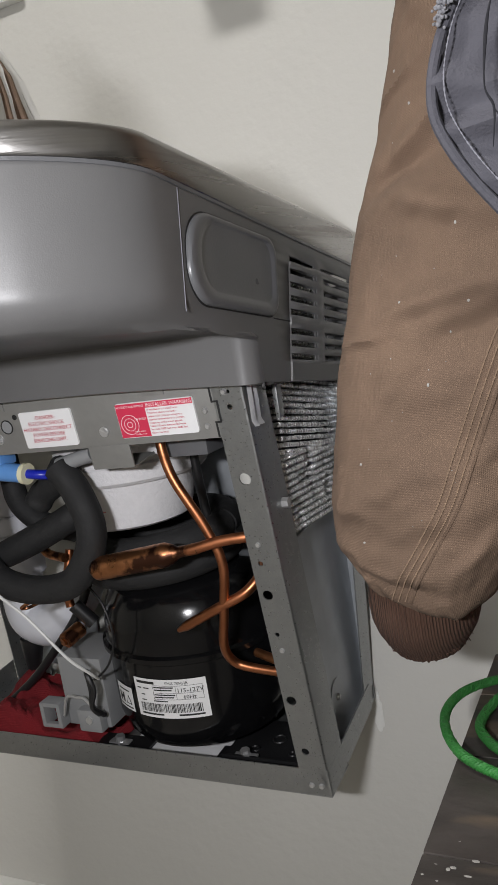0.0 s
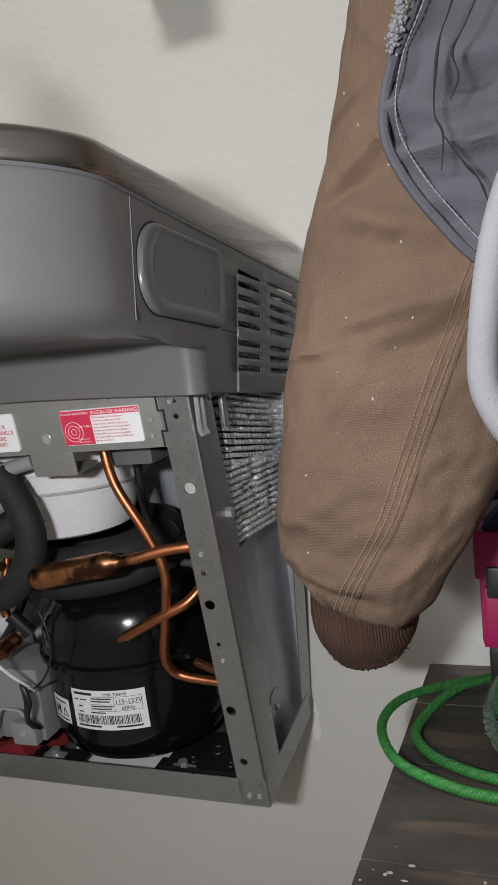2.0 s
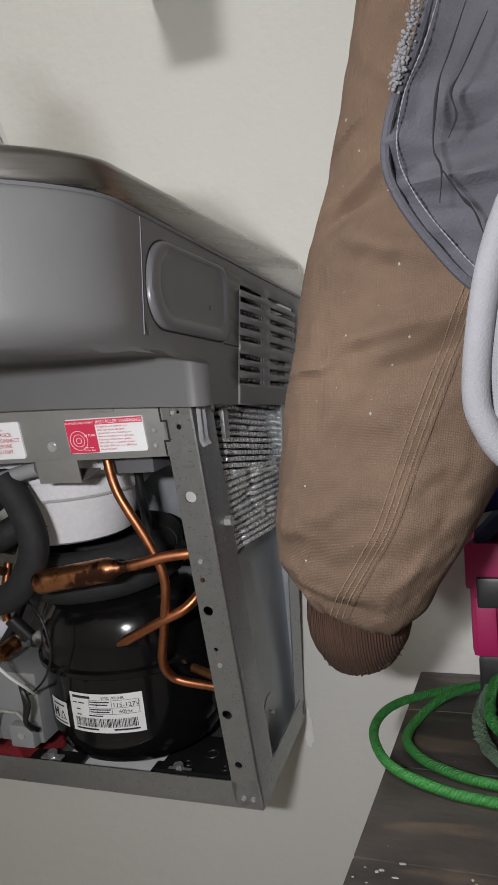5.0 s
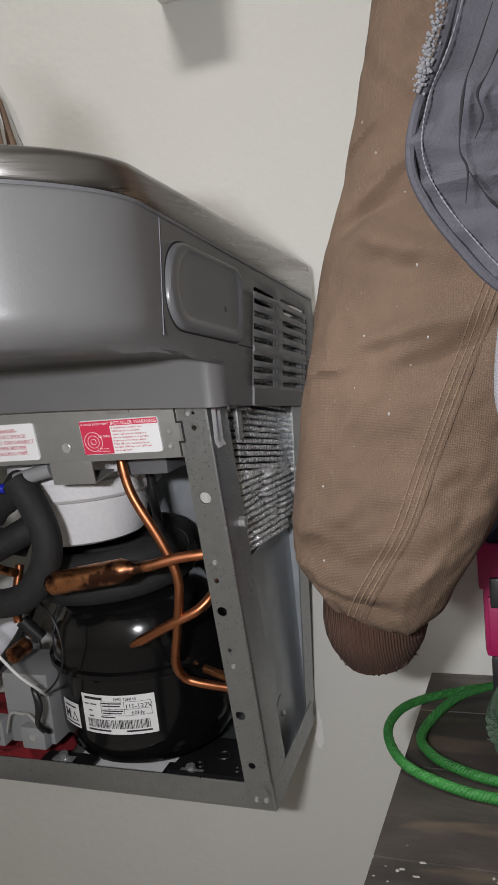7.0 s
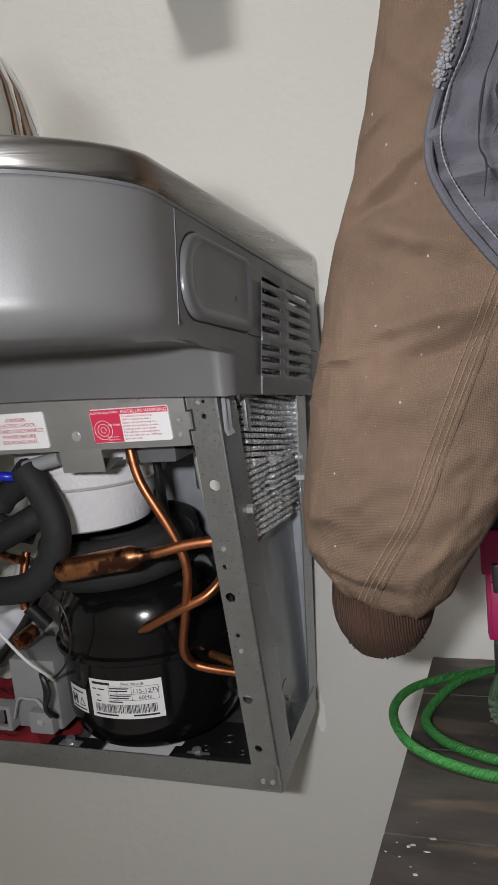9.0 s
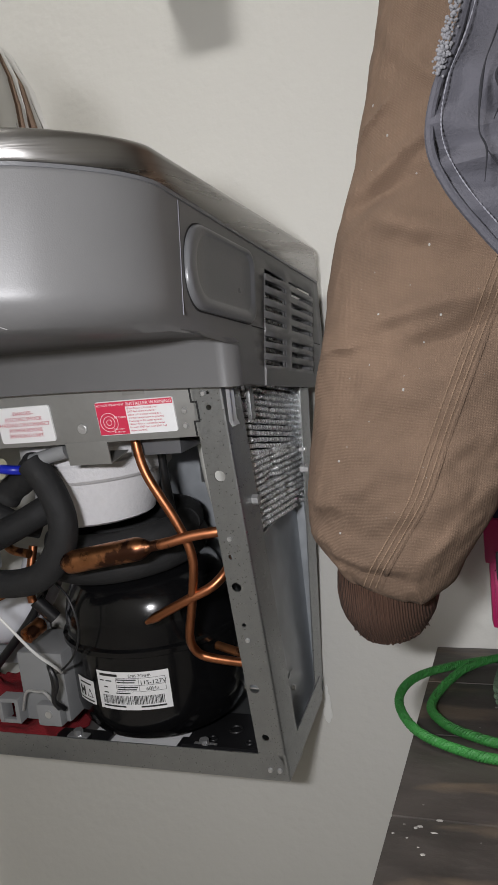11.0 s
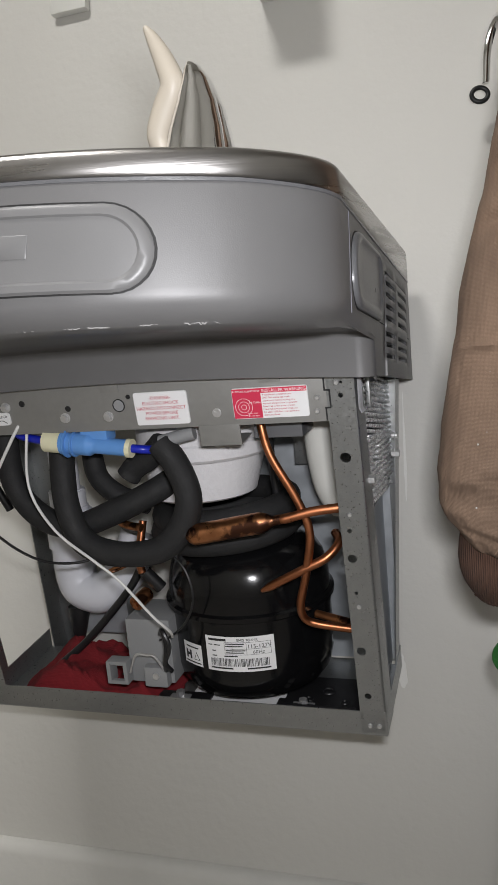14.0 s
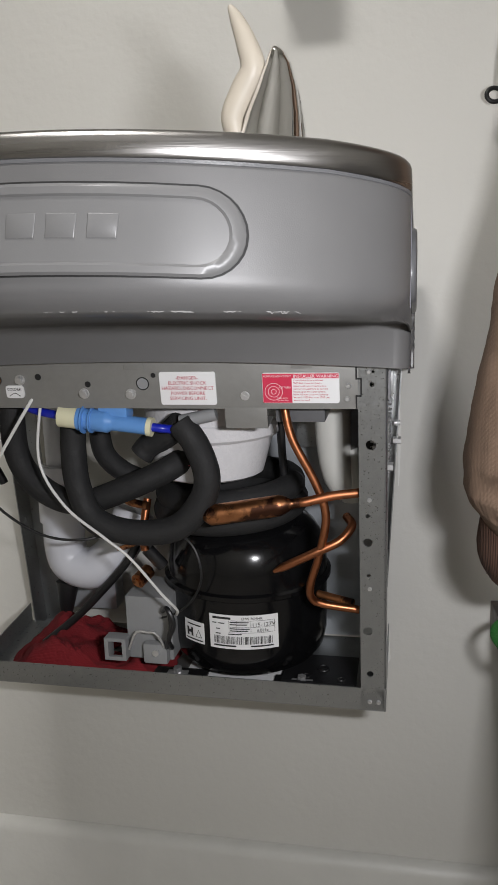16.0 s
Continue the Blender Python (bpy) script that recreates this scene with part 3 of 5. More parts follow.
def line(txt, x, z, size, ink, parent, d=0.0021, align="LEFT"):
    return part("lettering", words(txt, size, PF @ Matrix.Translation((x, -d, z)) @ Matrix.Rotation(radians(90), 4, "X"), align=align), ink, parent, smooth=False)


dl = sticker("danger_label", 0.0225, 0.0728, 0.3155, 0.3452, LABEL, "white sticker with red danger lettering")
for i, t in enumerate(("-DANGER-", "ELECTRIC SHOCK", "HAZARD. DISCONNECT", "POWER BEFORE", "SERVICING UNIT.")):
    line(t, 0.0476, 0.3386 - i * 0.0046, 0.0043, INKR, dl, align="CENTER")
rl = sticker("warning_label", 0.1137, 0.1792, 0.3172, 0.3438, LABEL, "red and white installer warning sticker")
part("red_field", box(0.1142, 0.1392, -0.0021, -0.0017, 0.3177, 0.3433, m=PF), LABELR, rl)
part("red_band", box(0.1392, 0.1787, -0.0021, -0.0017, 0.3392, 0.3433, m=PF), LABELR, rl)
line("ALTITUDE ADJUSTMENT", 0.1147, 0.3404, 0.0022, INKW, rl, 0.0023)
line("INSTALLER WARNING", 0.1405, 0.3399, 0.0038, INKW, rl, 0.0023)
line("1/8 TURN", 0.1283, 0.3305, 0.0024, INKW, rl, 0.0023)
line("Calibr. screw", 0.1262, 0.3215, 0.0017, INKW, rl, 0.0023)
line("Do Not Turn", 0.1267, 0.3192, 0.0017, INKW, rl, 0.0023)
for i, t in enumerate(("If installation is located over", "2000 feet above sea level -", "adjust cold control setting to a", "warmer temperature to prevent", "freeze-up in the water system.", "Make 1/8 turn counterclockwise", "for each 1000 feet over 2000 feet", "above sea level.")):
    line(t, 0.1403, 0.3367 - i * 0.0025, 0.00225, INKR, rl, 0.0018)
for rr in (0.0022, 0.0048, 0.0075):
    part("dial_ring", tube([pf(0.1235 + rr * math.cos(a), 0.3275 + rr * math.sin(a), 0.0022) for a in (k * math.pi / 12 for k in range(25))], 0.0002, 5, 1), INKW, rl)
cl = sticker("colder_label", -0.125, -0.1075, 0.3215, 0.3335, LABEL, "small white rounded sticker with a black arrow", r=0.003)
line("COLDER", -0.1235, 0.3288, 0.0036, INKB, cl)
part("arrow", tube([pf(-0.122, 0.3235, 0.0018), pf(-0.1165, 0.3262, 0.0018), pf(-0.111, 0.3235, 0.0018)], 0.0003, 5), INKB, cl)

# lower rails, rear posts, back sheet, floor pan
bm = box(-0.2186, 0.2186, 0.0, 0.0012, -0.001, 0.0255, 0.0004, m=PF)
box(-0.2186, 0.2186, -0.155, -0.11, 0.4992, 0.5004, 0, bm=bm)
part("lower_rail", bm, GALV, fountain, "galvanised steel lower rail")
for x in (0.203, 0.2115):
    part("rail_screw", cyl(pf(x, 0.010, 0.0), pf(x, 0.010, 0.0018), 0.0024, 0.0018, 12), ZINC, fountain)
part("rail_screw", cyl(pf(-0.212, 0.010, 0.0), pf(-0.212, 0.010, 0.0018), 0.0024, 0.0018, 12), ZINC, fountain)
for s in (1, -1):
    bm = loft([[(s * x, y, z + (0.009 if y > -0.1 else 0)) for x, z in ((0.2187, 0.499), (0.2187, 0.523), (0.2175, 0.523), (0.2175, 0.5002), (0.19, 0.5002), (0.19, 0.499))] for y in (-0.1525, -0.03)])
    part("side_rail", bm, GALV, fountain, "galvanised steel side rail")
    lean = [(z, 0.2125 + 0.0195 * max(0, (z - 0.5) / 0.36)) for z in (0.5, 0.86)]
    part("rear_post", loft([[(s * (x + dx), y, z) for dx, y in ((0, -0.003), (0, -0.033), (-0.0012, -0.033), (-0.0012, -0.0045), (-0.026, -0.0045), (-0.026, -0.003))] for z, x in lean]), GALV, fountain, "galvanised steel rear post")
part("rear_bolt", cyl((0.2215, -0.03, 0.744), (0.2295, -0.03, 0.744), 0.0042, seg=6), ZINC, fountain)
part("rear_bolt", cyl((0.2225, -0.03, 0.763), (0.2285, -0.03, 0.763), 0.003, seg=10), ZINC, fountain)
part("back_sheet", box(0.045, 0.214, -0.006, -0.004, 0.503, 0.85, 0.0004), GALVB, fountain, "galvanised sheet-metal back panel")
side_sheet = part("side_sheet", loft([[(x, y, z) for x, y in ((0.2045, -0.113 - 0.1405 * (z - 0.5)), (0.2057, -0.113 - 0.1405 * (z - 0.5)), (0.2057, -0.006), (0.2045, -0.006))] for z in (0.503, 0.712)]), GALVB, fountain, "blue-grey galvanised side sheet with a round knockout")
part("knockout", cyl((0.2055, -0.082, 0.547), (0.2065, -0.082, 0.547), 0.017, seg=32, bevel=0.0004), GALVB, side_sheet)
part("knockout_screw", cyl((0.2063, -0.082, 0.547), (0.209, -0.082, 0.547), 0.0032, 0.002, 14), ZINC, side_sheet)
part("sheet_lip", loft([[(x, y, z) for x, z in ((0.2045, 0.712), (0.2165, 0.715), (0.2165, 0.7162), (0.2045, 0.7132))] for y in (-0.148, -0.02)]), GALV, side_sheet)
pan = box(-0.216, 0.19, -0.135, -0.004, 0.4985, 0.5, 0)
part("floor_pan", pan, GALV, fountain, "galvanised steel floor pan")
bm = box(0.2062, 0.2075, -0.158, -0.14, 0.79, 0.845, 0.0004)
part("clip_plate", bm, DARKP, fountain)
part("bright_clip", loft([[(0.2195 + 0.0016 * (k % 2) + dx, -0.1985 + 0.0042 * k, z) for k in range(5)] for dx, z in ((0.002, 0.814), (0.0, 0.818), (0.0, 0.845))], closed=False, caps=False), SPRING, fountain, "bent bright spring clip")
part("dark_clip", box(0.219, 0.2225, -0.155, -0.146, 0.812, 0.845, 0.001), GALV, fountain)

# condenser with crushed fins
condenser = thing("condenser", (0.18, -0.08, 0.72), "silver aluminium condenser coil with bent crushed fins", "condenser")
# black block behind the fins: the shade deep between them, as colour
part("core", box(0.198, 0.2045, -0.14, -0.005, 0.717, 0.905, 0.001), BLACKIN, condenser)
rnd = random.Random(4)
for k in range(40):
    z = 0.7195 + k * 0.0053
    rowsf = []
    for j in range(25):
        y = -0.14 + j * (0.12 + 0.25 * (z - 0.7)) / 24
        dent = max(0.0, noise.noise(Vector((y * 60, z * 45, 1.7))) - 0.28) * 0.022
        zz = z - 0.19 * (y + 0.14) * (1 if z > 0.78 else 0.4) + rnd.uniform(-0.00012, 0.00012) - dent * 0.3 * rnd.uniform(-1, 1)
        xx = 0.2155 - dent + rnd.uniform(-0.0002, 0.0002) + 0.03 * (y + 0.14)
        th = 0.0019 + 0.0005 * noise.noise(Vector((y * 90, k, 3)))
        rowsf.append([(0.202, y, zz + 0.6 * th)] + [(xx - 0.0019 + 0.0019 * math.cos(t), y, zz + th * math.sin(t)) for t in (1.5, 0.9, 0.3, -0.3, -0.9, -1.5)] + [(0.202, y, zz - 0.6 * th)])
    part("fin", loft(rowsf), FIN, condenser)

# bubbler
bubbler = thing("bubbler", (0.14, -0.3, 1.0), "chrome bubbler spout with a cream rubber guard", "bubbler")


def blade(spec, seg=18):
    return loft([[(cx + rx * math.cos(a), cy + ry * math.sin(a), z) for a in (2 * math.pi * k / seg for k in range(seg))] for cx, cy, z, rx, ry in spec])


part("spout", blade([(0.1415, -0.298, 0.992, 0.0215, 0.02), (0.1425, -0.298, 1.014, 0.0205, 0.019), (0.1445, -0.299, 1.03, 0.018, 0.0165), (0.1475, -0.301, 1.045, 0.0135, 0.013), (0.1495, -0.304, 1.058, 0.0085, 0.01), (0.1495, -0.307, 1.065, 0.005, 0.007), (0.1488, -0.309, 1.0675, 0.002, 0.003)]), CHROME, bubbler, "polished chrome spout")
part("spout_back", blade([(0.1575, -0.285, 0.992, 0.007, 0.018), (0.158, -0.286, 1.02, 0.0065, 0.016), (0.1565, -0.29, 1.042, 0.0055, 0.012), (0.1525, -0.296, 1.06, 0.004, 0.008), (0.1495, -0.3, 1.067, 0.0015, 0.003)]), CHROME, bubbler)
part("guard", tube([(0.119, -0.296, 1.022), (0.1185, -0.298, 1.032), (0.126, -0.3, 1.046), (0.133, -0.302, 1.058), (0.13, -0.304, 1.072), (0.125, -0.306, 1.085), (0.1205, -0.308, 1.094)], lambda t: 0.006 * (1 - t) ** 0.6 + 0.003 * math.sin(math.pi * t) + 0.0012, 14), CREAM, bubbler, "cream rubber mouth guard")
bubbler.location += Vector((0.003, -0.021, -0.008))

# ---------------------------------------------------------------- inside the cabinet
CX, CY = 0.067, -0.07
SHELL = [(0.515, 0.045), (0.516, 0.064), (0.521, 0.0755), (0.53, 0.082), (0.545, 0.0855), (0.6, 0.0862), (0.604, 0.0868), (0.6065, 0.0905), (0.611, 0.0905), (0.613, 0.0868), (0.63, 0.0857), (0.648, 0.0815), (0.661, 0.074), (0.671, 0.063), (0.679, 0.046), (0.683, 0.028), (0.684, 0.008)]


def shell_r(z):
    for (a, ra), (b, rb) in zip(SHELL, SHELL[1:]):
        if a <= z <= b:
            return ra + (rb - ra) * (z - a) / (b - a)
    return 0.08


def shell_at(x, z, d=0.0):
    r = shell_r(z)
    c = max(-1.0, min(1.0, (x - CX) / (r + d)))
    return Vector((x, CY - 0.965 * (r + d) * math.sqrt(1 - c * c), z))


compressor = thing("compressor", (CX, CY, 0.5), "black enamelled hermetic compressor with a white rating sticker", "compressor")
part("shell", loft([[(CX + r * math.cos(a), CY + 0.965 * r * math.sin(a), z) for a in (2 * math.pi * k / 56 for k in range(56))] for z, r in SHELL]), ENAMEL, compressor)


def shell_sticker(name, x0, x1, z0, z1, label, slope=-0.0):
    g = []
    for j in range(5):
        g.append([shell_at(x0 + (x1 - x0) * i / 12, z0 + (z1 - z0) * j / 4 + slope * (i / 12 - 0.5), 0.0006) for i in range(13)])
    return part(name, loft(g, closed=False, caps=False), LABEL, compressor, label)


def shell_words(txt, x, z, size, parent, align="LEFT", bold=0):
    m = Matrix.Translation((x, 0, z)) @ Matrix.Rotation(radians(90), 4, "X")
    return part("lettering", words(txt, size, m, warp=lambda c: shell_at(c.x, c.z, 0.0011), align=align), INKB, parent, smooth=False)


def shell_bar(x0, x1, z0, z1, parent, name="printed_bar", material=None):
    g = [[shell_at(x0 + (x1 - x0) * i / 4, z, 0.0010) for i in range(5)] for z in (z0, z1)]
    return part(name, loft(g, closed=False, caps=False), material or INKB, parent, smooth=False)


rs = shell_sticker("rating_label", 0.043, 0.1115, 0.5545, 0.5915, "white rating sticker with barcode")
shell_bar(0.0465, 0.0655, 0.5868, 0.5892, rs, "maker_mark")
shell_words("EMIS 70HHR", 0.0765, 0.5868, 0.0039, rs)
shell_words("115-127V", 0.0865, 0.5795, 0.0058, rs)
shell_words("60Hz", 0.0915, 0.5735, 0.0052, rs)
for z in (0.5855, 0.5785, 0.5725):
    shell_bar(0.0635, 0.1085, z, z + 0.0003, rs)
for x in (0.0635, 0.0715, 0.0855, 0.1082):
    shell_bar(x, x + 0.0003, 0.5725, 0.5857, rs)
for i, (x0, x1, z) in enumerate(((0.0645, 0.0835, 0.5835), (0.0645, 0.082, 0.581), (0.0645, 0.0845, 0.5765), (0.0645, 0.083, 0.5742), (0.0462, 0.0505, 0.5818), (0.0525, 0.059, 0.5818), (0.05, 0.054, 0.5757), (0.0495, 0.0545, 0.5705), (0.0625, 0.0765, 0.5705))):
    shell_bar(x0, x1, z, z + 0.0011, rs)
rnd = random.Random(7)
x = 0.0475
while x < 0.1065:
    w = rnd.choice((0.0003, 0.0005, 0.0008))
    shell_bar(x, x + w, 0.5602, 0.5685, rs, "barcode_bar")
    x += w + rnd.choice((0.0004, 0.0006, 0.0009))
shell_bar(0.047, 0.0705, 0.5572, 0.5588, rs), shell_bar(0.085, 0.107, 0.5572, 0.5588, rs)
ims = shell_sticker("approval_label", 0.0125, 0.0365, 0.5545, 0.578, "small white approval sticker with black mark")
shell_bar(0.0165, 0.0325, 0.573, 0.5745, ims)
shell_bar(0.0155, 0.0178, 0.5605, 0.570, ims), shell_bar(0.0205, 0.0228, 0.5605, 0.570, ims), shell_bar(0.0178, 0.0205, 0.564, 0.567, ims)
shell_bar(0.0145, 0.0345, 0.5568, 0.5582, ims)
part("triangle", tube([shell_at(0.026, 0.561, 0.001), shell_at(0.0295, 0.569, 0.001), shell_at(0.033, 0.561, 0.001), shell_at(0.026, 0.561, 0.001)], 0.0003, 5, 1), INKB, ims)
for sx in (-1, 1):
    fx = CX + sx * 0.066
    bm = box(fx - 0.03, fx + 0.03, -0.147, -0.115, 0.5055, 0.5085, 0.001)
    cyl((fx, -0.133, 0.5), (fx, -0.133, 0.512), 0.013, 0.011, 20, bm=bm, bevel=0.001)
    part("mounting_foot", bm, BLACKW, compressor, "black steel foot on rubber grommet")
    bm = cyl((fx, -0.133, 0.512), (fx, -0.133, 0.519), 0.0045, seg=6)
    box(fx - 0.011, fx + 0.011, -0.137, -0.129, 0.512, 0.5135, 0.0004, bm=bm)
    part("foot_clip", bm, ZINC, compressor)
part("white_underlay", box(0.005, 0.115, -0.15, -0.05, 0.5005, 0.504, 0.001), LABEL, compressor)
part("stub_pipe", cyl((0.148, -0.11, 0.60), (0.185, -0.13, 0.601), 0.004), COPPERD, compressor)

bm = bmesh.new()
for hx, hy, hr in ((0.135, -0.118, 0.004), (0.152, -0.1, 0.006), (0.172, -0.12, 0.003)):
    tube([(hx + hr * math.cos(t), hy + hr * math.sin(t), 0.5105) for t in (k * math.pi / 6 for k in range(13))], 0.0012, 6, 1, bm=bm)
box(0.11, 0.188, -0.138, -0.07, 0.5065, 0.5098, 0.001, bm=bm)
box(0.112, 0.186, -0.139, -0.1365, 0.5065, 0.516, 0.0008, bm=bm)
part("mounting_bracket", bm, BLACKW, compressor, "black pressed-steel mounting bracket with holes")
relay = thing("relay_box", (-0.03, -0.12, 0.52), "grey plastic compressor relay cover with open terminal clip", "relay box")
bm = box(-0.05, 0.0, -0.14, -0.085, 0.53, 0.6, 0.003)
part("cover", bm, GREYP, relay)
bm = box(-0.071, -0.048, -0.152, -0.147, 0.532, 0.536, 0.0005)
for q in ((-0.071, -0.048, 0.553, 0.557, 0.0), (-0.0713, -0.067, 0.5325, 0.5566, 0.0006), (-0.052, -0.0477, 0.5325, 0.5566, 0.0006)):
    box(q[0], q[1], -0.152 - q[4], -0.138 + q[4], q[2], q[3], 0.0004, bm=bm)
part("clip_frame", bm, GREYP, relay)
part("wire_bail", tube([(-0.045, -0.15, 0.545), (-0.035, -0.153, 0.566), (-0.022, -0.153, 0.567), (-0.014, -0.153, 0.566), (-0.006, -0.15, 0.55)], 0.0014, 8), ZINC, relay)
part("terminal", box(-0.03, -0.004, -0.15, -0.138, 0.53, 0.552, 0.003), GREYP, relay)
part("terminal_screw", cyl((-0.016, -0.152, 0.543), (-0.016, -0.148, 0.543), 0.0035, seg=12), ZINC, relay)

# insulated hoses
RING = lambda cz, rx, ry, tilt, a0=0, a1=360: [(0.054 + rx * math.cos(radians(a)), -0.082 + ry * math.sin(radians(a)), cz + tilt * math.sin(radians(a)) + 0.004 * math.cos(radians(a))) for a in range(a0, a1 + 1, 20)]
coil = thing("hose_coil", (0.054, -0.082, 0.66), "black foam-insulated hose coiled on the compressor", "hose")
part("coil_turn", tube(RING(0.706, 0.066, 0.056, 0.004), 0.0135, 14, 3), RUBBER, coil)
part("coil_turn", tube(RING(0.688, 0.068, 0.058, 0.004), 0.0145, 14, 3), RUBBER, coil)


def hose(name, pts, r, material, label, category="hose", end=None, seg=14):
    t = thing(name, pts[0], label, category)
    f = (lambda u: r * (1 + 0.04 * noise.noise(Vector((u * 9, r * 999, 0)))))
    part("run", tube(pts, f, seg), material, t)
    if material is RUBBER:
        d0 = (Vector(pts[-1]) - Vector(pts[-2])).normalized()
        part("cut_end", cyl(Vector(pts[-1]) - 0.001 * d0, Vector(pts[-1]) + 0.0012 * d0, r * 0.97, r * 0.9, seg=18), RUBBER, t)
    if end:
        part("end_fitting", cyl(*end), GREYP, t, "grey plastic barbed end")
    return t


hose("insulated_hose", [(-0.143, -0.16, 0.83), (-0.142, -0.165, 0.806), (-0.14, -0.165, 0.753), (-0.116, -0.165, 0.72), (-0.078, -0.165, 0.708), (-0.032, -0.16, 0.722), (0.009, -0.15, 0.74), (0.031, -0.13, 0.754)], 0.0125, RUBBER, "black foam-insulated hose sagging in a loop")
hose("insulated_hose", [(-0.077, -0.165, 0.83), (-0.077, -0.168, 0.798), (-0.076, -0.176, 0.764), (-0.071, -0.183, 0.73), (-0.056, -0.185, 0.698), (-0.02, -0.186, 0.687), (0.023, -0.186, 0.692), (0.048, -0.186, 0.715), (0.057, -0.186, 0.742), (0.048, -0.184, 0.771), (0.033, -0.182, 0.792)], 0.0125, RUBBER, "black foam-insulated hose bent into a loop",
     end=((0.033, -0.181, 0.793), (0.066, -0.178, 0.80), 0.0062))
hose("insulated_hose", [(-0.07, -0.13, 0.83), (-0.068, -0.13, 0.778), (-0.063, -0.13, 0.748), (-0.042, -0.125, 0.727), (-0.02, -0.11, 0.715)], 0.0108, RUBBER, "black foam-insulated hose running behind the valve")
hose("insulated_hose", [(-0.013, -0.163, 0.757), (-0.005, -0.162, 0.766), (0.013, -0.166, 0.776), (0.03, -0.172, 0.79)], 0.0118, RUBBER, "short black foam-insulated hose end")
hose("black_hose", [(-0.19, -0.11, 0.71), (-0.204, -0.12, 0.758), (-0.19, -0.12, 0.778), (-0.165, -0.125, 0.79)], 0.0045, BLACKW, "thin black hose curving behind the frame")

# copper lines
drier = thing("filter_drier", (0.1, -0.188, 0.71), "heat-stained copper filter drier", "filter drier")
ax = lambda t: Vector((0.059, -0.19, 0.7075)).lerp(Vector((0.134, -0.186, 0.7195)), t)
def drier_r(u):
    t = -0.16 + 1.4 * u
    if t < 0.0:
        return 0.0022 + 0.0076 * max(0.0, 1 + t / 0.1) ** 0.8
    if t < 0.86:
        return 0.0098
    return 0.0045 + 0.0053 * max(0.0, 1 - (t - 0.86) / 0.14) ** 0.7


part("body", tube([ax(-0.16 + 1.4 * k / 48) for k in range(49)], drier_r, 20, 1, smooth_path=False), COPPERD, drier)
part("outlet_pipe", tube([ax(1.1), (0.147, -0.186, 0.7215), (0.17, -0.182, 0.7265), (0.195, -0.176, 0.7285), (0.205, -0.165, 0.7285)], 0.0043), COPPER, drier)
part("capillary", tube([ax(-0.1), (0.033, -0.19, 0.7), (-0.007, -0.19, 0.682), (-0.032, -0.188, 0.671), (-0.03, -0.18, 0.668), (0.0, -0.175, 0.68), (0.03, -0.15, 0.69)], 0.0015, 8), COPPERD, drier)
cp = thing("copper_pipe", (0.15, -0.17, 0.6), "bright copper pipe bent down beside the compressor", "pipe")
part("run", tube([(0.126, -0.17, 0.82), (0.128, -0.174, 0.804), (0.135, -0.176, 0.776), (0.155, -0.174, 0.735), (0.1635, -0.172, 0.704), (0.157, -0.17, 0.666), (0.147, -0.162, 0.632), (0.1475, -0.152, 0.613), (0.16, -0.148, 0.606), (0.192, -0.145, 0.601)], 0.0039, 14), COPPER, cp)
cp = thing("copper_pipe", (0.15, -0.17, 0.65), "cut copper process pipe with pinched end", "pipe")
part("run", tube([(0.114, -0.1735, 0.6485), (0.135, -0.1725, 0.659), (0.156, -0.171, 0.6695), (0.176, -0.166, 0.679), (0.186, -0.155, 0.69), (0.18, -0.14, 0.694)], lambda u: 0.0042 if u > 0.08 else 0.0018 + 0.03 * u, 14), COPPER, cp)
svc = thing("service_valve", (-0.03, -0.13, 0.62), "small brass and copper service valve", "valve")
part("tube_down", tube([(-0.025, -0.12, 0.70), (-0.029, -0.13, 0.665), (-0.027, -0.132, 0.648)], 0.0042), COPPER, svc)
part("valve_body", cyl((-0.026, -0.128, 0.648), (-0.012, -0.122, 0.628), 0.0068), BLACKW, svc)
bm = cyl((-0.034, -0.142, 0.617), (-0.028, -0.122, 0.622), 0.0078, seg=20, bevel=0.001)
cyl((-0.0346, -0.144, 0.6167), (-0.034, -0.142, 0.617), 0.004, seg=6, bm=bm)
part("cap", bm, COPPERD, svc)
hose("copper_joint", [(-0.05, -0.13, 0.708), (-0.04, -0.132, 0.7), (-0.02, -0.135, 0.697)], 0.0042, COPPERD, "copper elbow behind the insulated hoses", "pipe")

# plumbing
trap = thing("drain_trap", (-0.147, -0.06, 0.59), "white plastic drain trap with a U bend", "drain trap")
part("bend", tube([(-0.148, -0.06, 0.70), (-0.149, -0.06, 0.66), (-0.15, -0.06, 0.625), (-0.143, -0.062, 0.603), (-0.12, -0.062, 0.5955), (-0.1, -0.058, 0.606), (-0.082, -0.05, 0.628), (-0.07, -0.04, 0.66)], 0.0235, 20), PVC, trap)
part("collar", cyl((-0.148, -0.06, 0.652), (-0.147, -0.06, 0.695), 0.0275, seg=28, bevel=0.002), PVC, trap)
part("slip_nut", cyl((-0.147, -0.06, 0.694), (-0.147, -0.06, 0.72), 0.0215, seg=10, bevel=0.0015), PVC, trap)
part("tail_pipe", cyl((-0.147, -0.06, 0.715), (-0.146, -0.06, 0.85), 0.016, seg=20), PVC, trap)
outlet = thing("power_plug", (-0.15, -0.05, 0.57), "black power plug in a steel outlet box", "plug")
part("outlet_box", box(-0.175, -0.105, -0.03, -0.004, 0.53, 0.60, 0.003), GALVB, outlet)
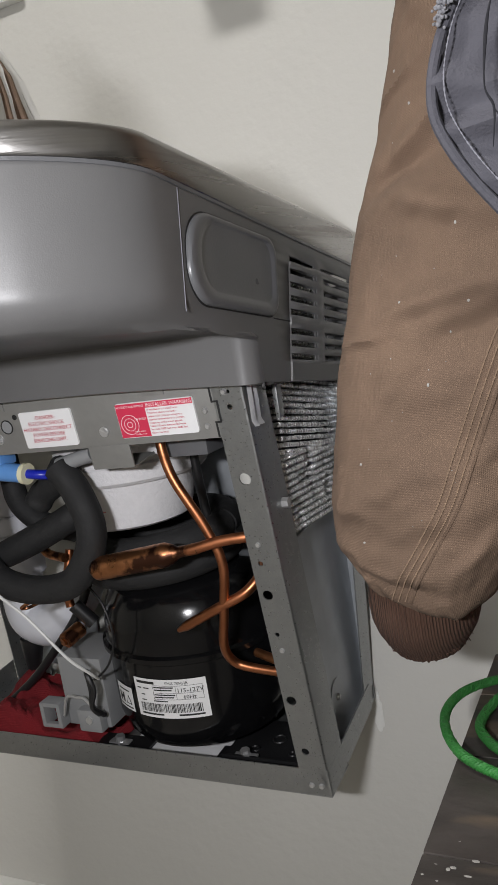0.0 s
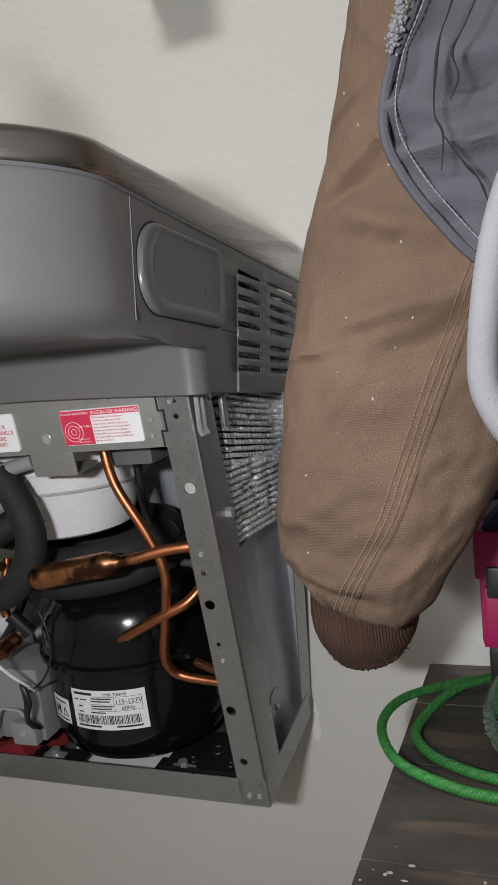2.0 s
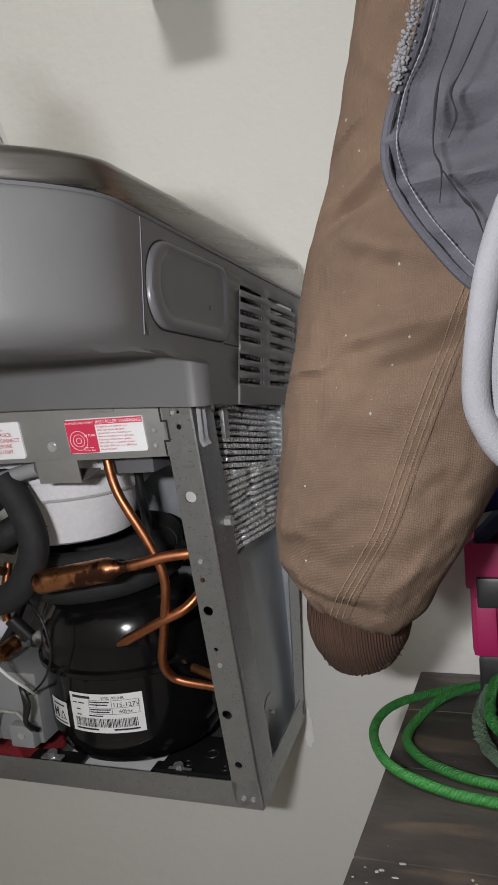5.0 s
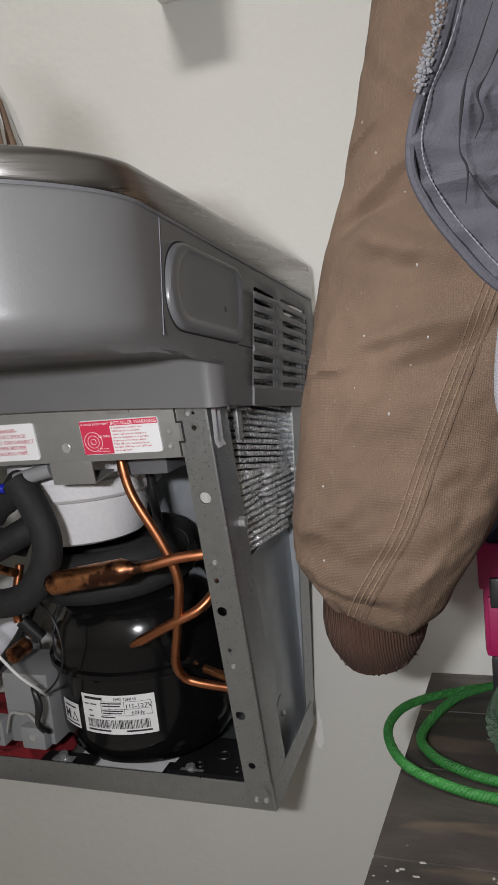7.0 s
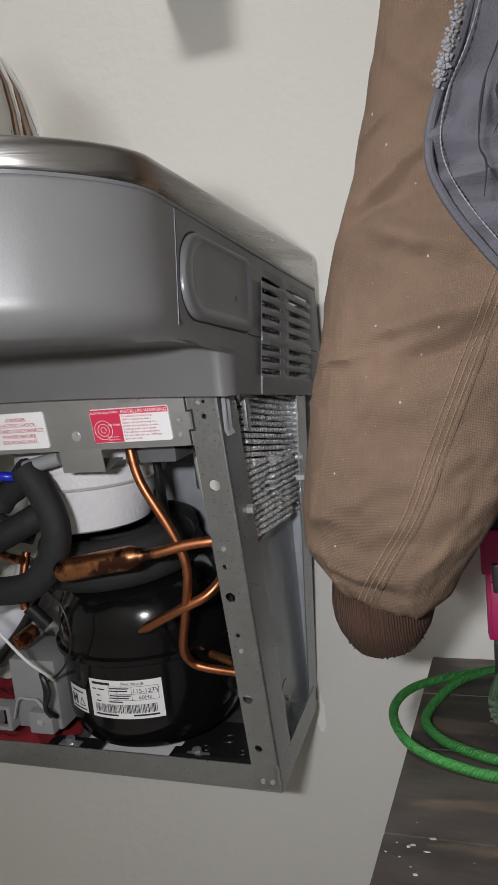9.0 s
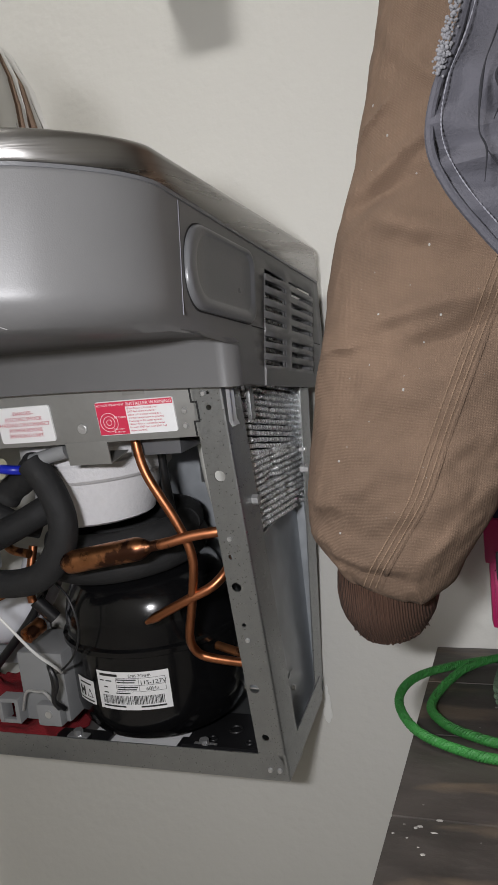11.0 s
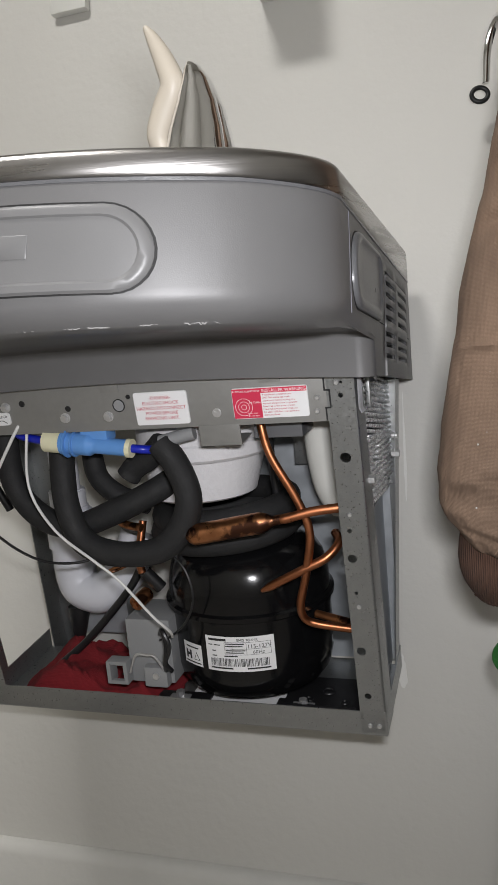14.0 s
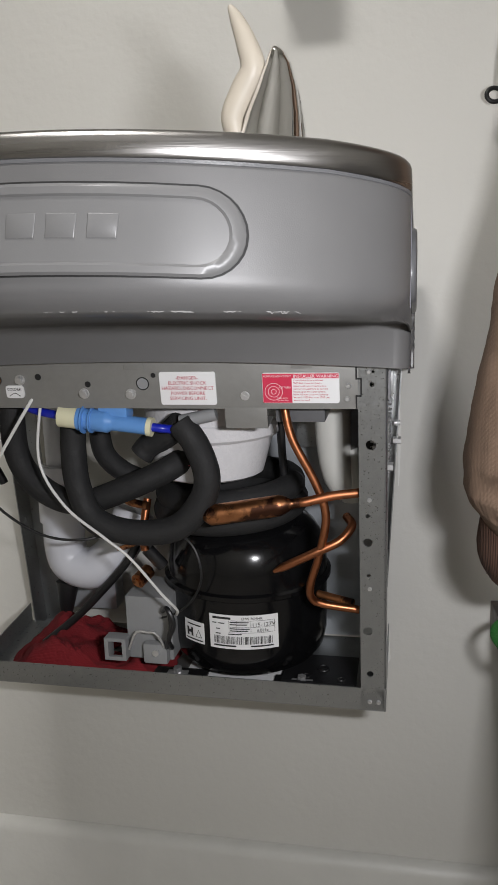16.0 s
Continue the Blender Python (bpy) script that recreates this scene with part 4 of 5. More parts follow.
part("plug_body", tube([(-0.15, -0.062, 0.578), (-0.151, -0.064, 0.562), (-0.153, -0.064, 0.545), (-0.154, -0.064, 0.533)], lambda u: 0.0135 - 0.0085 * u, 14), BLACKW, outlet)
part("cord", tube([(-0.154, -0.064, 0.54), (-0.152, -0.075, 0.524), (-0.138, -0.095, 0.512), (-0.111, -0.1, 0.508), (-0.08, -0.09, 0.51), (-0.05, -0.08, 0.53)], 0.0042, 10), BLACKW, outlet)
hose("black_cable", [(-0.05, -0.07, 0.65), (-0.066, -0.08, 0.616), (-0.098, -0.085, 0.579), (-0.13, -0.09, 0.547), (-0.166, -0.1, 0.518)], 0.0045, BLACKW, "thick black cable slanting down to the pan", "cable")
tank = thing("foam_reservoir", (0.045, -0.1, 0.72), "white styrofoam insulated water reservoir", "reservoir")
part("lid_block", blade([(0.04, -0.09, 0.765, 0.068, 0.066), (0.04, -0.09, 0.768, 0.071, 0.069), (0.04, -0.09, 0.781, 0.071, 0.069), (0.04, -0.09, 0.783, 0.069, 0.067), (0.04, -0.09, 0.85, 0.069, 0.067)], 40), FOAM, tank)
part("tub", blade([(0.036, -0.095, 0.7235, 0.052, 0.048), (0.036, -0.095, 0.726, 0.056, 0.052), (0.038, -0.092, 0.748, 0.06, 0.056), (0.039, -0.09, 0.7655, 0.064, 0.06)], 40), FOAM, tank)
part("pencil_mark", tube([(0.02, -0.1485, 0.742), (0.032, -0.1495, 0.7435), (0.046, -0.149, 0.743)], 0.0004, 5), INKR, tank)
arm = thing("drain_pipe", (0.17, -0.07, 0.7), "milky white plastic drain pipe elbow", "drain")
part("upper", tube([(0.162, -0.09, 0.83), (0.162, -0.085, 0.79), (0.163, -0.082, 0.75), (0.167, -0.078, 0.72), (0.176, -0.07, 0.70)], lambda u: 0.0195 - 0.004 * u, 18), MILKY, arm)
part("lower", tube([(0.176, -0.075, 0.745), (0.18, -0.075, 0.72), (0.182, -0.075, 0.69)], 0.0115, 16), MILKY, arm)
part("bracket", box(0.118, 0.16, -0.03, -0.027, 0.735, 0.80, 0.001), GALV, arm)
valve = thing("water_valve", (-0.04, -0.175, 0.78), "light blue plastic push-fit water valve with dark blue tubes", "valve")
VA = lambda t: Vector((-0.078, -0.193, 0.8005)).lerp(Vector((0.013, -0.193, 0.79)), t)
part("body", tube([VA(t) for t in (0.2, 0.23, 0.3, 0.32, 0.42, 0.45, 0.62, 0.66, 0.92)], lambda u: 0.0115 if u < 0.15 else (0.0098 if u < 0.36 else (0.0105 if u < 0.7 else 0.0078)), 20, 5), BLUE, valve)
part("flange", tube([VA(0.255), VA(0.27)], 0.0138, 24, 2), BLUE, valve)
part("flange", tube([VA(0.335), VA(0.35)], 0.0125, 24, 2), BLUE, valve)
part("top_block", box(-0.04, -0.012, -0.197, -0.178, 0.798, 0.81, 0.003), BLUE, valve)
part("ivory_union", tube([VA(t) for t in (0.0, 0.02, 0.1, 0.19, 0.21)], 0.0105, 20, 4), YELLOW, valve)
part("collar", tube([VA(0.92), VA(0.97)], 0.0088, 20, 3), YELLOW, valve)
part("inlet_tube", tube([VA(0.02), (-0.092, -0.19, 0.802), (-0.112, -0.185, 0.806), (-0.132, -0.172, 0.815)], 0.004, 10), BLUED, valve)
part("outlet_tube", tube([VA(0.96), (0.022, -0.189, 0.788), (0.034, -0.172, 0.784)], 0.004, 10), BLUED, valve)
hose("white_wire", [(-0.096, -0.185, 0.82), (-0.096, -0.195, 0.811), (-0.102, -0.196, 0.756), (-0.078, -0.2, 0.715), (-0.041, -0.2, 0.685), (-0.018, -0.198, 0.665), (0.008, -0.19, 0.627), (0.017, -0.175, 0.605), (0.012, -0.16, 0.592)], 0.0014, WHITEW, "thin white wire drooping across the hoses", "wire", seg=8)
hose("white_wire", [(-0.1, -0.19, 0.822), (-0.104, -0.2, 0.813), (-0.129, -0.2, 0.778), (-0.156, -0.2, 0.739)], 0.0016, WHITEW, "short white wire from the cross plate", "wire", seg=8)
hose("black_wire", [(-0.2, -0.19, 0.82), (-0.192, -0.19, 0.814), (-0.168, -0.191, 0.796), (-0.161, -0.192, 0.783), (-0.16, -0.192, 0.76), (-0.164, -0.19, 0.74)], 0.0014, BLACKW, "thin black wire looping at the frame", "wire", seg=8)
hose("black_wire", [(-0.173, -0.19, 0.749), (-0.154, -0.192, 0.712), (-0.111, -0.192, 0.684), (-0.07, -0.188, 0.678), (-0.035, -0.17, 0.683)], 0.0014, BLACKW, "thin black wire sagging behind the white wire", "wire", seg=8)
hose("black_wire", [(0.012, -0.155, 0.683), (0.034, -0.162, 0.664), (0.041, -0.165, 0.636), (0.03, -0.163, 0.61), (0.01, -0.158, 0.592), (-0.006, -0.152, 0.584)], 0.0011, BLACKW, "thin black wire looped over the compressor", "wire", seg=8)
hose("green_wire", [(-0.19, -0.17, 0.753), (-0.172, -0.19, 0.742), (-0.16, -0.192, 0.722), (-0.17, -0.192, 0.708), (-0.19, -0.19, 0.699), (-0.212, -0.182, 0.694)], 0.0012, GREENW, "green earth wire looped to the frame", "wire", seg=8)
rc = thing("wire_connector", (-0.178, -0.19, 0.755), "red plastic wire connector", "connector")
part("sleeve", tube([(-0.186, -0.19, 0.768), (-0.18, -0.191, 0.76), (-0.173, -0.191, 0.749)], lambda u: 0.0048 - 0.002 * u, 10), REDP, rc)
for k in range(2):
    hose("black_lead", [(-0.004 + 0.006 * k, -0.15, 0.55), (0.004, -0.166, 0.567), (0.008 + 0.003 * k, -0.168, 0.585), (0.004, -0.165, 0.6), (-0.006, -0.15, 0.59)], 0.0024, BLACKW, "black lead plugged into the relay", "wire", seg=8)

# plain dark box and black tube filling the dark area behind the cross plate
plate_box = thing("thermostat", (0.14, -0.16, 0.79), "plain dark grey box behind the cross plate", "thermostat")
part("case", box(0.118, 0.163, -0.165, -0.12, 0.79, 0.812, 0.002), DARKP, plate_box)
part("black_drop", tube([(0.113, -0.1, 0.8), (0.112, -0.098, 0.76), (0.114, -0.095, 0.715)], 0.0042, 10), BLACKW, plate_box)
panel = thing("cover_panel", (-0.25, -0.3, FLOOR), "dark grey metal cover panel standing on the floor", "panel")
part("side_face", box(-0.2595, -0.2575, -0.46, -0.15, FLOOR, 0.236, 0.0006), DARKP, panel)
part("end_flange", box(-0.2573, -0.2345, -0.1525, -0.15, FLOOR, 0.234, 0.0006), DARKP, panel)
part("top_lip", box(-0.2615, -0.2555, -0.46, -0.15, 0.2362, 0.2378, 0.0004), GALV, panel)

# red cloth
cloth = thing("red_cloth", (-0.11, -0.1, 0.5), "crumpled red shop cloth lying in the pan", "cloth")
bm = bmesh.new()
NX, NY = 60, 30
grid = []
for j in range(NY + 1):
    r = []
    for i in range(NX + 1):
        u, v = i / NX, j / NY
        x, y = -0.203 + 0.19 * u, -0.148 + 0.115 * v
        edge = min(1, 5 * min(u, 1 - u, v * 1.6, 1 - v)) ** 0.6
        h = 0.008 + 0.026 * math.exp(-((u - 0.33) / 0.22) ** 2) * min(1, 0.4 + v) + 0.008 * math.exp(-((u - 0.85) / 0.1) ** 2)
        f = 1 + 0.9 * noise.noise(Vector((u * 5, v * 3.5, 2))) + 0.45 * abs(noise.noise(Vector((u * 13 + v * 6, v * 8, 7))))
        r.append(bm.verts.new((x + wobble((u * 3, v * 3, 1), 2, 0.008), y + wobble((u * 3, v * 3, 9), 2, 0.006), 0.5012 + max(0.0006, edge * h * f))))
    grid.append(r)
for a, c in zip(grid, grid[1:]):
    for i in range(NX):
        bm.faces.new((a[i], a[i + 1], c[i + 1], c[i]))
pc = part("fabric", bm, REDCLOTH, cloth)
pc.modifiers.new("thick", "SOLIDIFY").thickness = 0.0012

# ---------------------------------------------------------------- work jacket
jacket = thing("work_jacket", (0.36, -0.12, 1.2), "brown duck canvas work jacket hanging open from a hook", "jacket")


FOLDS = [(0.955, 0.02, -0.0055, 0.009, 4.0, 0.45), (0.935, -0.03, 0.0045, 0.008, 4.5, 0.45), (0.985, 0.05, 0.003, 0.006, 4.4, 0.5), (0.87, 0.03, -0.004, 0.008, 4.9, 0.3), (0.885, 0.02, 0.003, 0.006, 4.6, 0.45), (0.865, 0.006, 0.0025, 0.0022, 3.9, 0.3), (0.80, -0.04, -0.0025, 0.012, 5.0, 0.5), (0.775, 0.03, 0.002, 0.01, 4.2, 0.5),
         (1.02, -0.05, 0.003, 0.008, 4.6, 0.7), (1.005, 0.04, 0.003, 0.0025, 3.8, 0.25), (0.74, 0.02, 0.002, 0.007, 5.2, 0.6), (0.72, 0.0, -0.002, 0.004, 4.4, 0.8)]


def sleeve_point(a, cx, cy, z, rx, ry):
    """A place on the sleeve at the turn a of the ring at z, with its folds; the hem hangs lowest in front."""
    c, s = math.cos(a), math.sin(a)
    f = 1 + 0.012 * noise.noise(Vector((c * 1.4, s * 1.4, z * 14)))
    d = 0.0034 * noise.noise(Vector((c * 2.2 + z * 9, s * 2.2, z * 30))) + 0.0016 * noise.noise(Vector((c * 7, s * 7 + z * 30, z * 95))) + 0.005 * max(0.0, noise.noise(Vector((c * 3 - z * 28, s * 3, z * 24 + 5))))
    for z0, k, amp, w, ac, aw in FOLDS:
        d += 2.0 * amp * math.exp(-((z - z0 - k * (a - ac)) / w) ** 2 - ((a - ac) / aw) ** 2)
    x = cx + (rx * f + 0.3 * d) * math.copysign(abs(c) ** 0.8, c)
    return Vector((x, cy + (ry * f + d) * math.copysign(abs(s) ** 0.8, s), z + hem_drop(x, z)))


def hem_drop(x, z):
    w = max(0.0, min(1.0, (0.81 - z) / 0.1))
    return w * w * (0.3 * (0.355 - x) if x < 0.355 else 0.5 * (x - 0.355))


def sleeve_ring(cx, cy, z, rx, ry, n=170):
    return [sleeve_point(2 * math.pi * k / n, cx, cy, z, rx, ry) for k in range(n)]


def arm_at(z):
    for a, b in zip(ARM, ARM[1:]):
        if b[0] <= z <= a[0]:
            t = (a[0] - z) / (a[0] - b[0])
            return [p * (1 - t) + q * t for p, q in zip(a[1:], b[1:])]
    return list(ARM[-1][1:])


ARM = [(1.36, 0.45, -0.11, 0.06, 0.045), (1.2, 0.43, -0.13, 0.064, 0.045), (1.06, 0.4075, -0.15, 0.0675, 0.046), (1.02, 0.4015, -0.155, 0.0705, 0.047), (0.98, 0.395, -0.165, 0.073, 0.048), (0.94, 0.3865, -0.18, 0.0765, 0.05), (0.905, 0.380, -0.19, 0.077, 0.053), (0.87, 0.374, -0.2, 0.076, 0.055), (0.835, 0.365, -0.205, 0.075, 0.057), (0.80, 0.3565, -0.21, 0.072, 0.058), (0.767, 0.347, -0.212, 0.0665, 0.06), (0.735, 0.3395, -0.214, 0.059, 0.056), (0.719, 0.337, -0.215, 0.052, 0.052), (0.707, 0.3375, -0.216, 0.0435, 0.047), (0.7025, 0.338, -0.216, 0.040, 0.043), (0.7022, 0.338, -0.216, 0.037, 0.04), (0.706, 0.338, -0.216, 0.034, 0.037)]
rings = []
for (a, b) in zip(ARM, ARM[1:]):
    m = max(1, int(abs(a[0] - b[0]) / 0.0023))
    for k in range(m):
        t = k / m
        z, cx, cy, rx, ry = [p * (1 - t) + q * t for p, q in zip(a, b)]
        rings.append(sleeve_ring(cx, cy, z, rx, ry))
sleeve = part("sleeve", loft(rings), CANVAS, jacket, "worn brown canvas sleeve with paint specks")


def sleeve_front(x, z, d=0.0):
    """A place on the room's side of the sleeve, d in front of it."""
    zr = z
    for _ in range(4):
        zr = z - hem_drop(x, zr)
    cx, cy, rx, ry = arm_at(zr)
    lo, hi = math.pi, 2 * math.pi
    for _ in range(24):
        mid = (lo + hi) / 2
        best = sleeve_point(mid, cx, cy, zr, rx, ry)
        lo, hi = (mid, hi) if best.x < x else (lo, mid)
    return best + Vector((0, -d, 0))


SEAM = spline([(x, 0, z) for x, z in ((0.4205, 0.912), (0.4075, 0.882), (0.394, 0.851), (0.377, 0.811), (0.363, 0.776), (0.350, 0.754), (0.336, 0.732), (0.328, 0.716))], 10)
for off in (-0.0075, -0.0035, 0.0005):
    run = [sleeve_front(p.x + off, p.z, 0.0002) for p in SEAM]
    for i in range(0, len(run) - 1):
        fine = [run[i].lerp(run[i + 1], t) for t in (0.04, 0.5, 0.46, 0.96)]
        for j in (0, 2):
            part("stitch", tube([fine[j], fine[j].lerp(fine[j + 1], 0.5) + Vector((0, -0.0005, 0)), fine[j + 1]], 0.00042, 5, 2), THREAD, sleeve)
part("seam_fold", tube([sleeve_front(p.x + 0.0035, p.z, -0.0008) for p in SEAM], 0.0019, 8, 2), CANVAS, sleeve)
rings = []
for z, rx, ry in ((0.73, 0.031, 0.04), (0.71, 0.0335, 0.044), (0.70, 0.0345, 0.044), (0.69, 0.0335, 0.043), (0.682, 0.031, 0.04), (0.676, 0.0275, 0.036), (0.672, 0.022, 0.03), (0.67, 0.014, 0.02)):
    ring = []
    for k in range(120):
        a = 2 * math.pi * k / 120
        f = 1 + 0.007 * (1 if k % 2 else -1)
        ring.append((0.3275 + rx * f * math.cos(a), -0.212 + ry * f * math.sin(a), z - (0.004 + 0.002 * noise.noise(Vector((k * 0.9, 0, 0))) if z < 0.675 else 0)))
    rings.append(ring)
cuff = part("cuff", loft(rings), KNIT, jacket, "dark brown rib-knit cuff with frayed edge")
rnd = random.Random(3)
bm = bmesh.new()
for k in range(70):
    a = rnd.uniform(0, 2 * math.pi)
    p = Vector((0.3275 + 0.025 * math.cos(a), -0.212 + 0.033 * math.sin(a), 0.674))
    q = p + Vector((math.cos(a) * rnd.uniform(0.0005, 0.002), math.sin(a) * 0.0015, rnd.uniform(-0.0028, -0.0006)))
    tube([p, (p + q) / 2 + Vector((rnd.uniform(-1, 1), 0, 0)) * 0.001, q], 0.0004, 4, 2, bm=bm)
part("frayed_threads", bm, KNIT, cuff)
rnd = random.Random(11)
for k in range(34):
    z = rnd.uniform(0.72, 1.04)
    x = rnd.uniform(0.31, 0.4) + (z - 0.8) * 0.12
    p = sleeve_front(x, z, 0.0001)
    s = rnd.choice((0.0002, 0.0003, 0.0004, 0.0008))
    bm = bmesh.new()
    bmesh.ops.create_icosphere(bm, subdivisions=1, radius=s)
    bmesh.ops.scale(bm, vec=(1, 0.5, rnd.uniform(0.8, 1.6)), verts=bm.verts)
    bmesh.ops.translate(bm, vec=p, verts=bm.verts)
    part("paint_speck", bm, SPECK, sleeve)


def sheet(edge_pts, inner_pts, lift, material, name, label, rows=10, amp=0.004, seed=0, thick=0.0025):
    """A hanging cloth between two curved edges, with folds."""
    A, B = spline(edge_pts, 8), spline(inner_pts, 8)
    g = []
    for j in range(rows + 1):
        t = j / rows
        r = []
        for i, (p, q) in enumerate(zip(A, B)):
            v = p.lerp(q, t)
            v.y += -lift * math.sin(math.pi * t) + amp * noise.noise(Vector((i * 0.22, t * 4, seed))) + 0.25 * amp * noise.noise(Vector((i * 0.3, t * 7, seed + 5)))
            r.append(v)
        g.append(r)
    ob = part(name, loft(g, closed=False, caps=False), material, jacket, label)
    m = ob.modifiers.new("thick", "SOLIDIFY")
    m.thickness = thick
    return ob


EDGE = [(0.425, -0.30, 1.09), (0.4035, -0.335, 1.01), (0.391, -0.345, 0.98), (0.387, -0.348, 0.958), (0.3925, -0.348, 0.94), (0.405, -0.348, 0.92), (0.42, -0.348, 0.902), (0.44, -0.34, 0.892)]
INNER = [(0.52, -0.28, 1.09), (0.52, -0.30, 1.02), (0.52, -0.31, 0.99), (0.52, -0.315, 0.965), (0.52, -0.32, 0.95), (0.525, -0.32, 0.93), (0.53, -0.32, 0.91), (0.535, -0.32, 0.89)]
lining = sheet(EDGE, INNER, 0.012, LINING, "lining", "grey quilted lining of the open front", 28, 0.010, 3)
part("piping", tube([Vector(p) + Vector((0.001, -0.002, 0)) for p in EDGE], 0.0022, 8), LINING, jacket)
part("hem_stitches", tube([Vector(p) + Vector((0.0065, -0.0045, 0.0035)) for p in EDGE], lambda u: 0.00015 + 0.00025 * (math.sin(u * 420) > 0), 6, 30), STITCHG, jacket)
rnd = random.Random(5)
fl = spline([(0.418, -0.322, 1.07), (0.4045, -0.34, 1.022), (0.398, -0.348, 1.0), (0.3935, -0.35, 0.988)], 12)
bm = bmesh.new()
for p in fl:
    for _ in range(7):
        q = bmesh.new()
        bmesh.ops.create_icosphere(q, subdivisions=2, radius=rnd.uniform(0.0005, 0.0011))
        bmesh.ops.translate(q, vec=p + Vector((rnd.gauss(0, 0.0012), rnd.gauss(0, 0.0012), rnd.gauss(0, 0.0016))), verts=q.verts)
        merge(bm, q)
part("fleece_edge", bm, FLEECE, jacket, "cream fleece edge of the lining")
# thin dark tubes on the lining paint the shade of its creases
CREASES = ([(0.425, -0.362, 1.01), (0.4175, -0.364, 0.992), (0.4135, -0.365, 0.983), (0.411, -0.365, 0.972), (0.4095, -0.366, 0.957), (0.412, -0.366, 0.949), (0.4105, -0.366, 0.936)],
           [(0.4325, -0.36, 1.005), (0.4225, -0.366, 0.985), (0.4175, -0.366, 0.977), (0.419, -0.366, 0.968), (0.4155, -0.366, 0.96)],
           [(0.412, -0.366, 0.949), (0.4185, -0.366, 0.938), (0.4235, -0.365, 0.931), (0.4265, -0.364, 0.922)])
for pts in CREASES:
    part("pocket_fold", tube(pts, lambda u: 0.0002 + 0.0005 * math.sin(math.pi * u) * (0.6 + 0.4 * math.sin(17 * u)), 8), CREASE_SHADE, jacket)
body = [[(0.405 + 0.03 * abs(math.cos(a)) + (0.12 * math.cos(a) if math.cos(a) > 0 else 0) + 0.05, -0.15 + 0.11 * math.sin(a), z) for a in (2 * math.pi * k / 40 for k in range(40))] for z in (0.78, 0.8, 0.9, 1.0, 1.1, 1.25, 1.36)]
part("body", loft([[(x + wobble((x, y, z), 14, 0.008), y + wobble((x, y, z + 3), 12, 0.008), z) for x, y, z in r] for r in body]), CANVAS, jacket, "brown canvas body of the jacket")
tail = [(0.475, -0.43, 0.99), (0.448, -0.43, 0.945), (0.4315, -0.43, 0.91), (0.424, -0.43, 0.87), (0.427, -0.43, 0.853), (0.436, -0.43, 0.842), (0.45, -0.428, 0.842)]
tail2 = [(0.54, -0.38, 0.99), (0.54, -0.385, 0.95), (0.54, -0.385, 0.91), (0.54, -0.385, 0.88), (0.54, -0.385, 0.86), (0.54, -0.38, 0.85), (0.54, -0.38, 0.845)]
part_t = sheet(tail, tail2, 0.016, FLEECE, "fleece_facing", "pale fleece facing rolled outwards", 12, 0.006, 8, 0.006)
part("facing_roll", tube(tail, 0.0048, 10), FLEECE, jacket)

hook = thing("coat_hook", (0.33, -0.004, 1.1), "chrome and black iron coat hook on the wall", "hook")
part("plate", box(0.34, 0.375, -0.006, -0.0005, 1.12, 1.21, 0.002), CHROME, hook)
part("lever", tube([(0.352, -0.006, 1.16), (0.346, -0.045, 1.15), (0.336, -0.055, 1.12), (0.333, -0.053, 1.085)], lambda u: 0.0055 - 0.002 * u, 12), CHROME, hook)
part("ring", tube([(0.327 + 0.008 * math.cos(a), -0.05 + 0.002 * math.cos(a), 1.0755 + 0.007 * math.sin(a)) for a in (k * math.pi / 8 for k in range(17))], 0.0024, 10, 2), IRON, hook)
part("peg", tube([(0.352, -0.006, 1.14), (0.362, -0.05, 1.135), (0.375, -0.075, 1.16), (0.385, -0.085, 1.2)], 0.005, 12), IRON, hook)
hook.location += Vector((-0.006, 0.02, 0.022))
bluec = thing("blue_garment", (0.34, -0.03, 0.8), "bright blue cloth hanging behind the jacket", "garment")
bm = loft([[(0.318 + 0.02 * k + wobble((k, z, 0), 9, 0.004), -0.035 + 0.012 * math.sin(k * 2.2 + z * 12), z) for k in range(6)] for z in (0.72, 0.74, 0.77, 0.8, 0.83, 0.85, 0.86)], closed=False, caps=False)
part("fabric", bm, BLUEC, bluec).modifiers.new("thick", "SOLIDIFY").thickness = 0.003

# ---------------------------------------------------------------- bench, rope, case
bench = thing("bench", (0.6, -0.2, FLOOR), "dark stained wooden bench top with paint specks", "bench")
for y0, y1 in ((-0.102, -0.003), (-0.212, -0.1035), (-0.33, -0.2135), (-0.46, -0.3315)):
    bm = box(0.3312, 1.2, y0 + 0.002, y1 + 0.002, 0.5165, 0.551, 0.0015)
    for v in bm.verts:
        v.co.x -= 0.0142 * v.co.y                   # the bench stands a little askew to the wall
    part("plank", bm, WOOD, bench)
for x in (0.36, 1.13):
    for y in (-0.06, -0.43):
        part("leg", box(x, x + 0.05, y - 0.03, y + 0.02, FLOOR, 0.516, 0.003), WOOD, bench)
part("apron_rail", box(0.362, 1.16, -0.44, -0.42, 0.44, 0.516, 0.002), WOOD, bench)
rnd = random.Random(21)
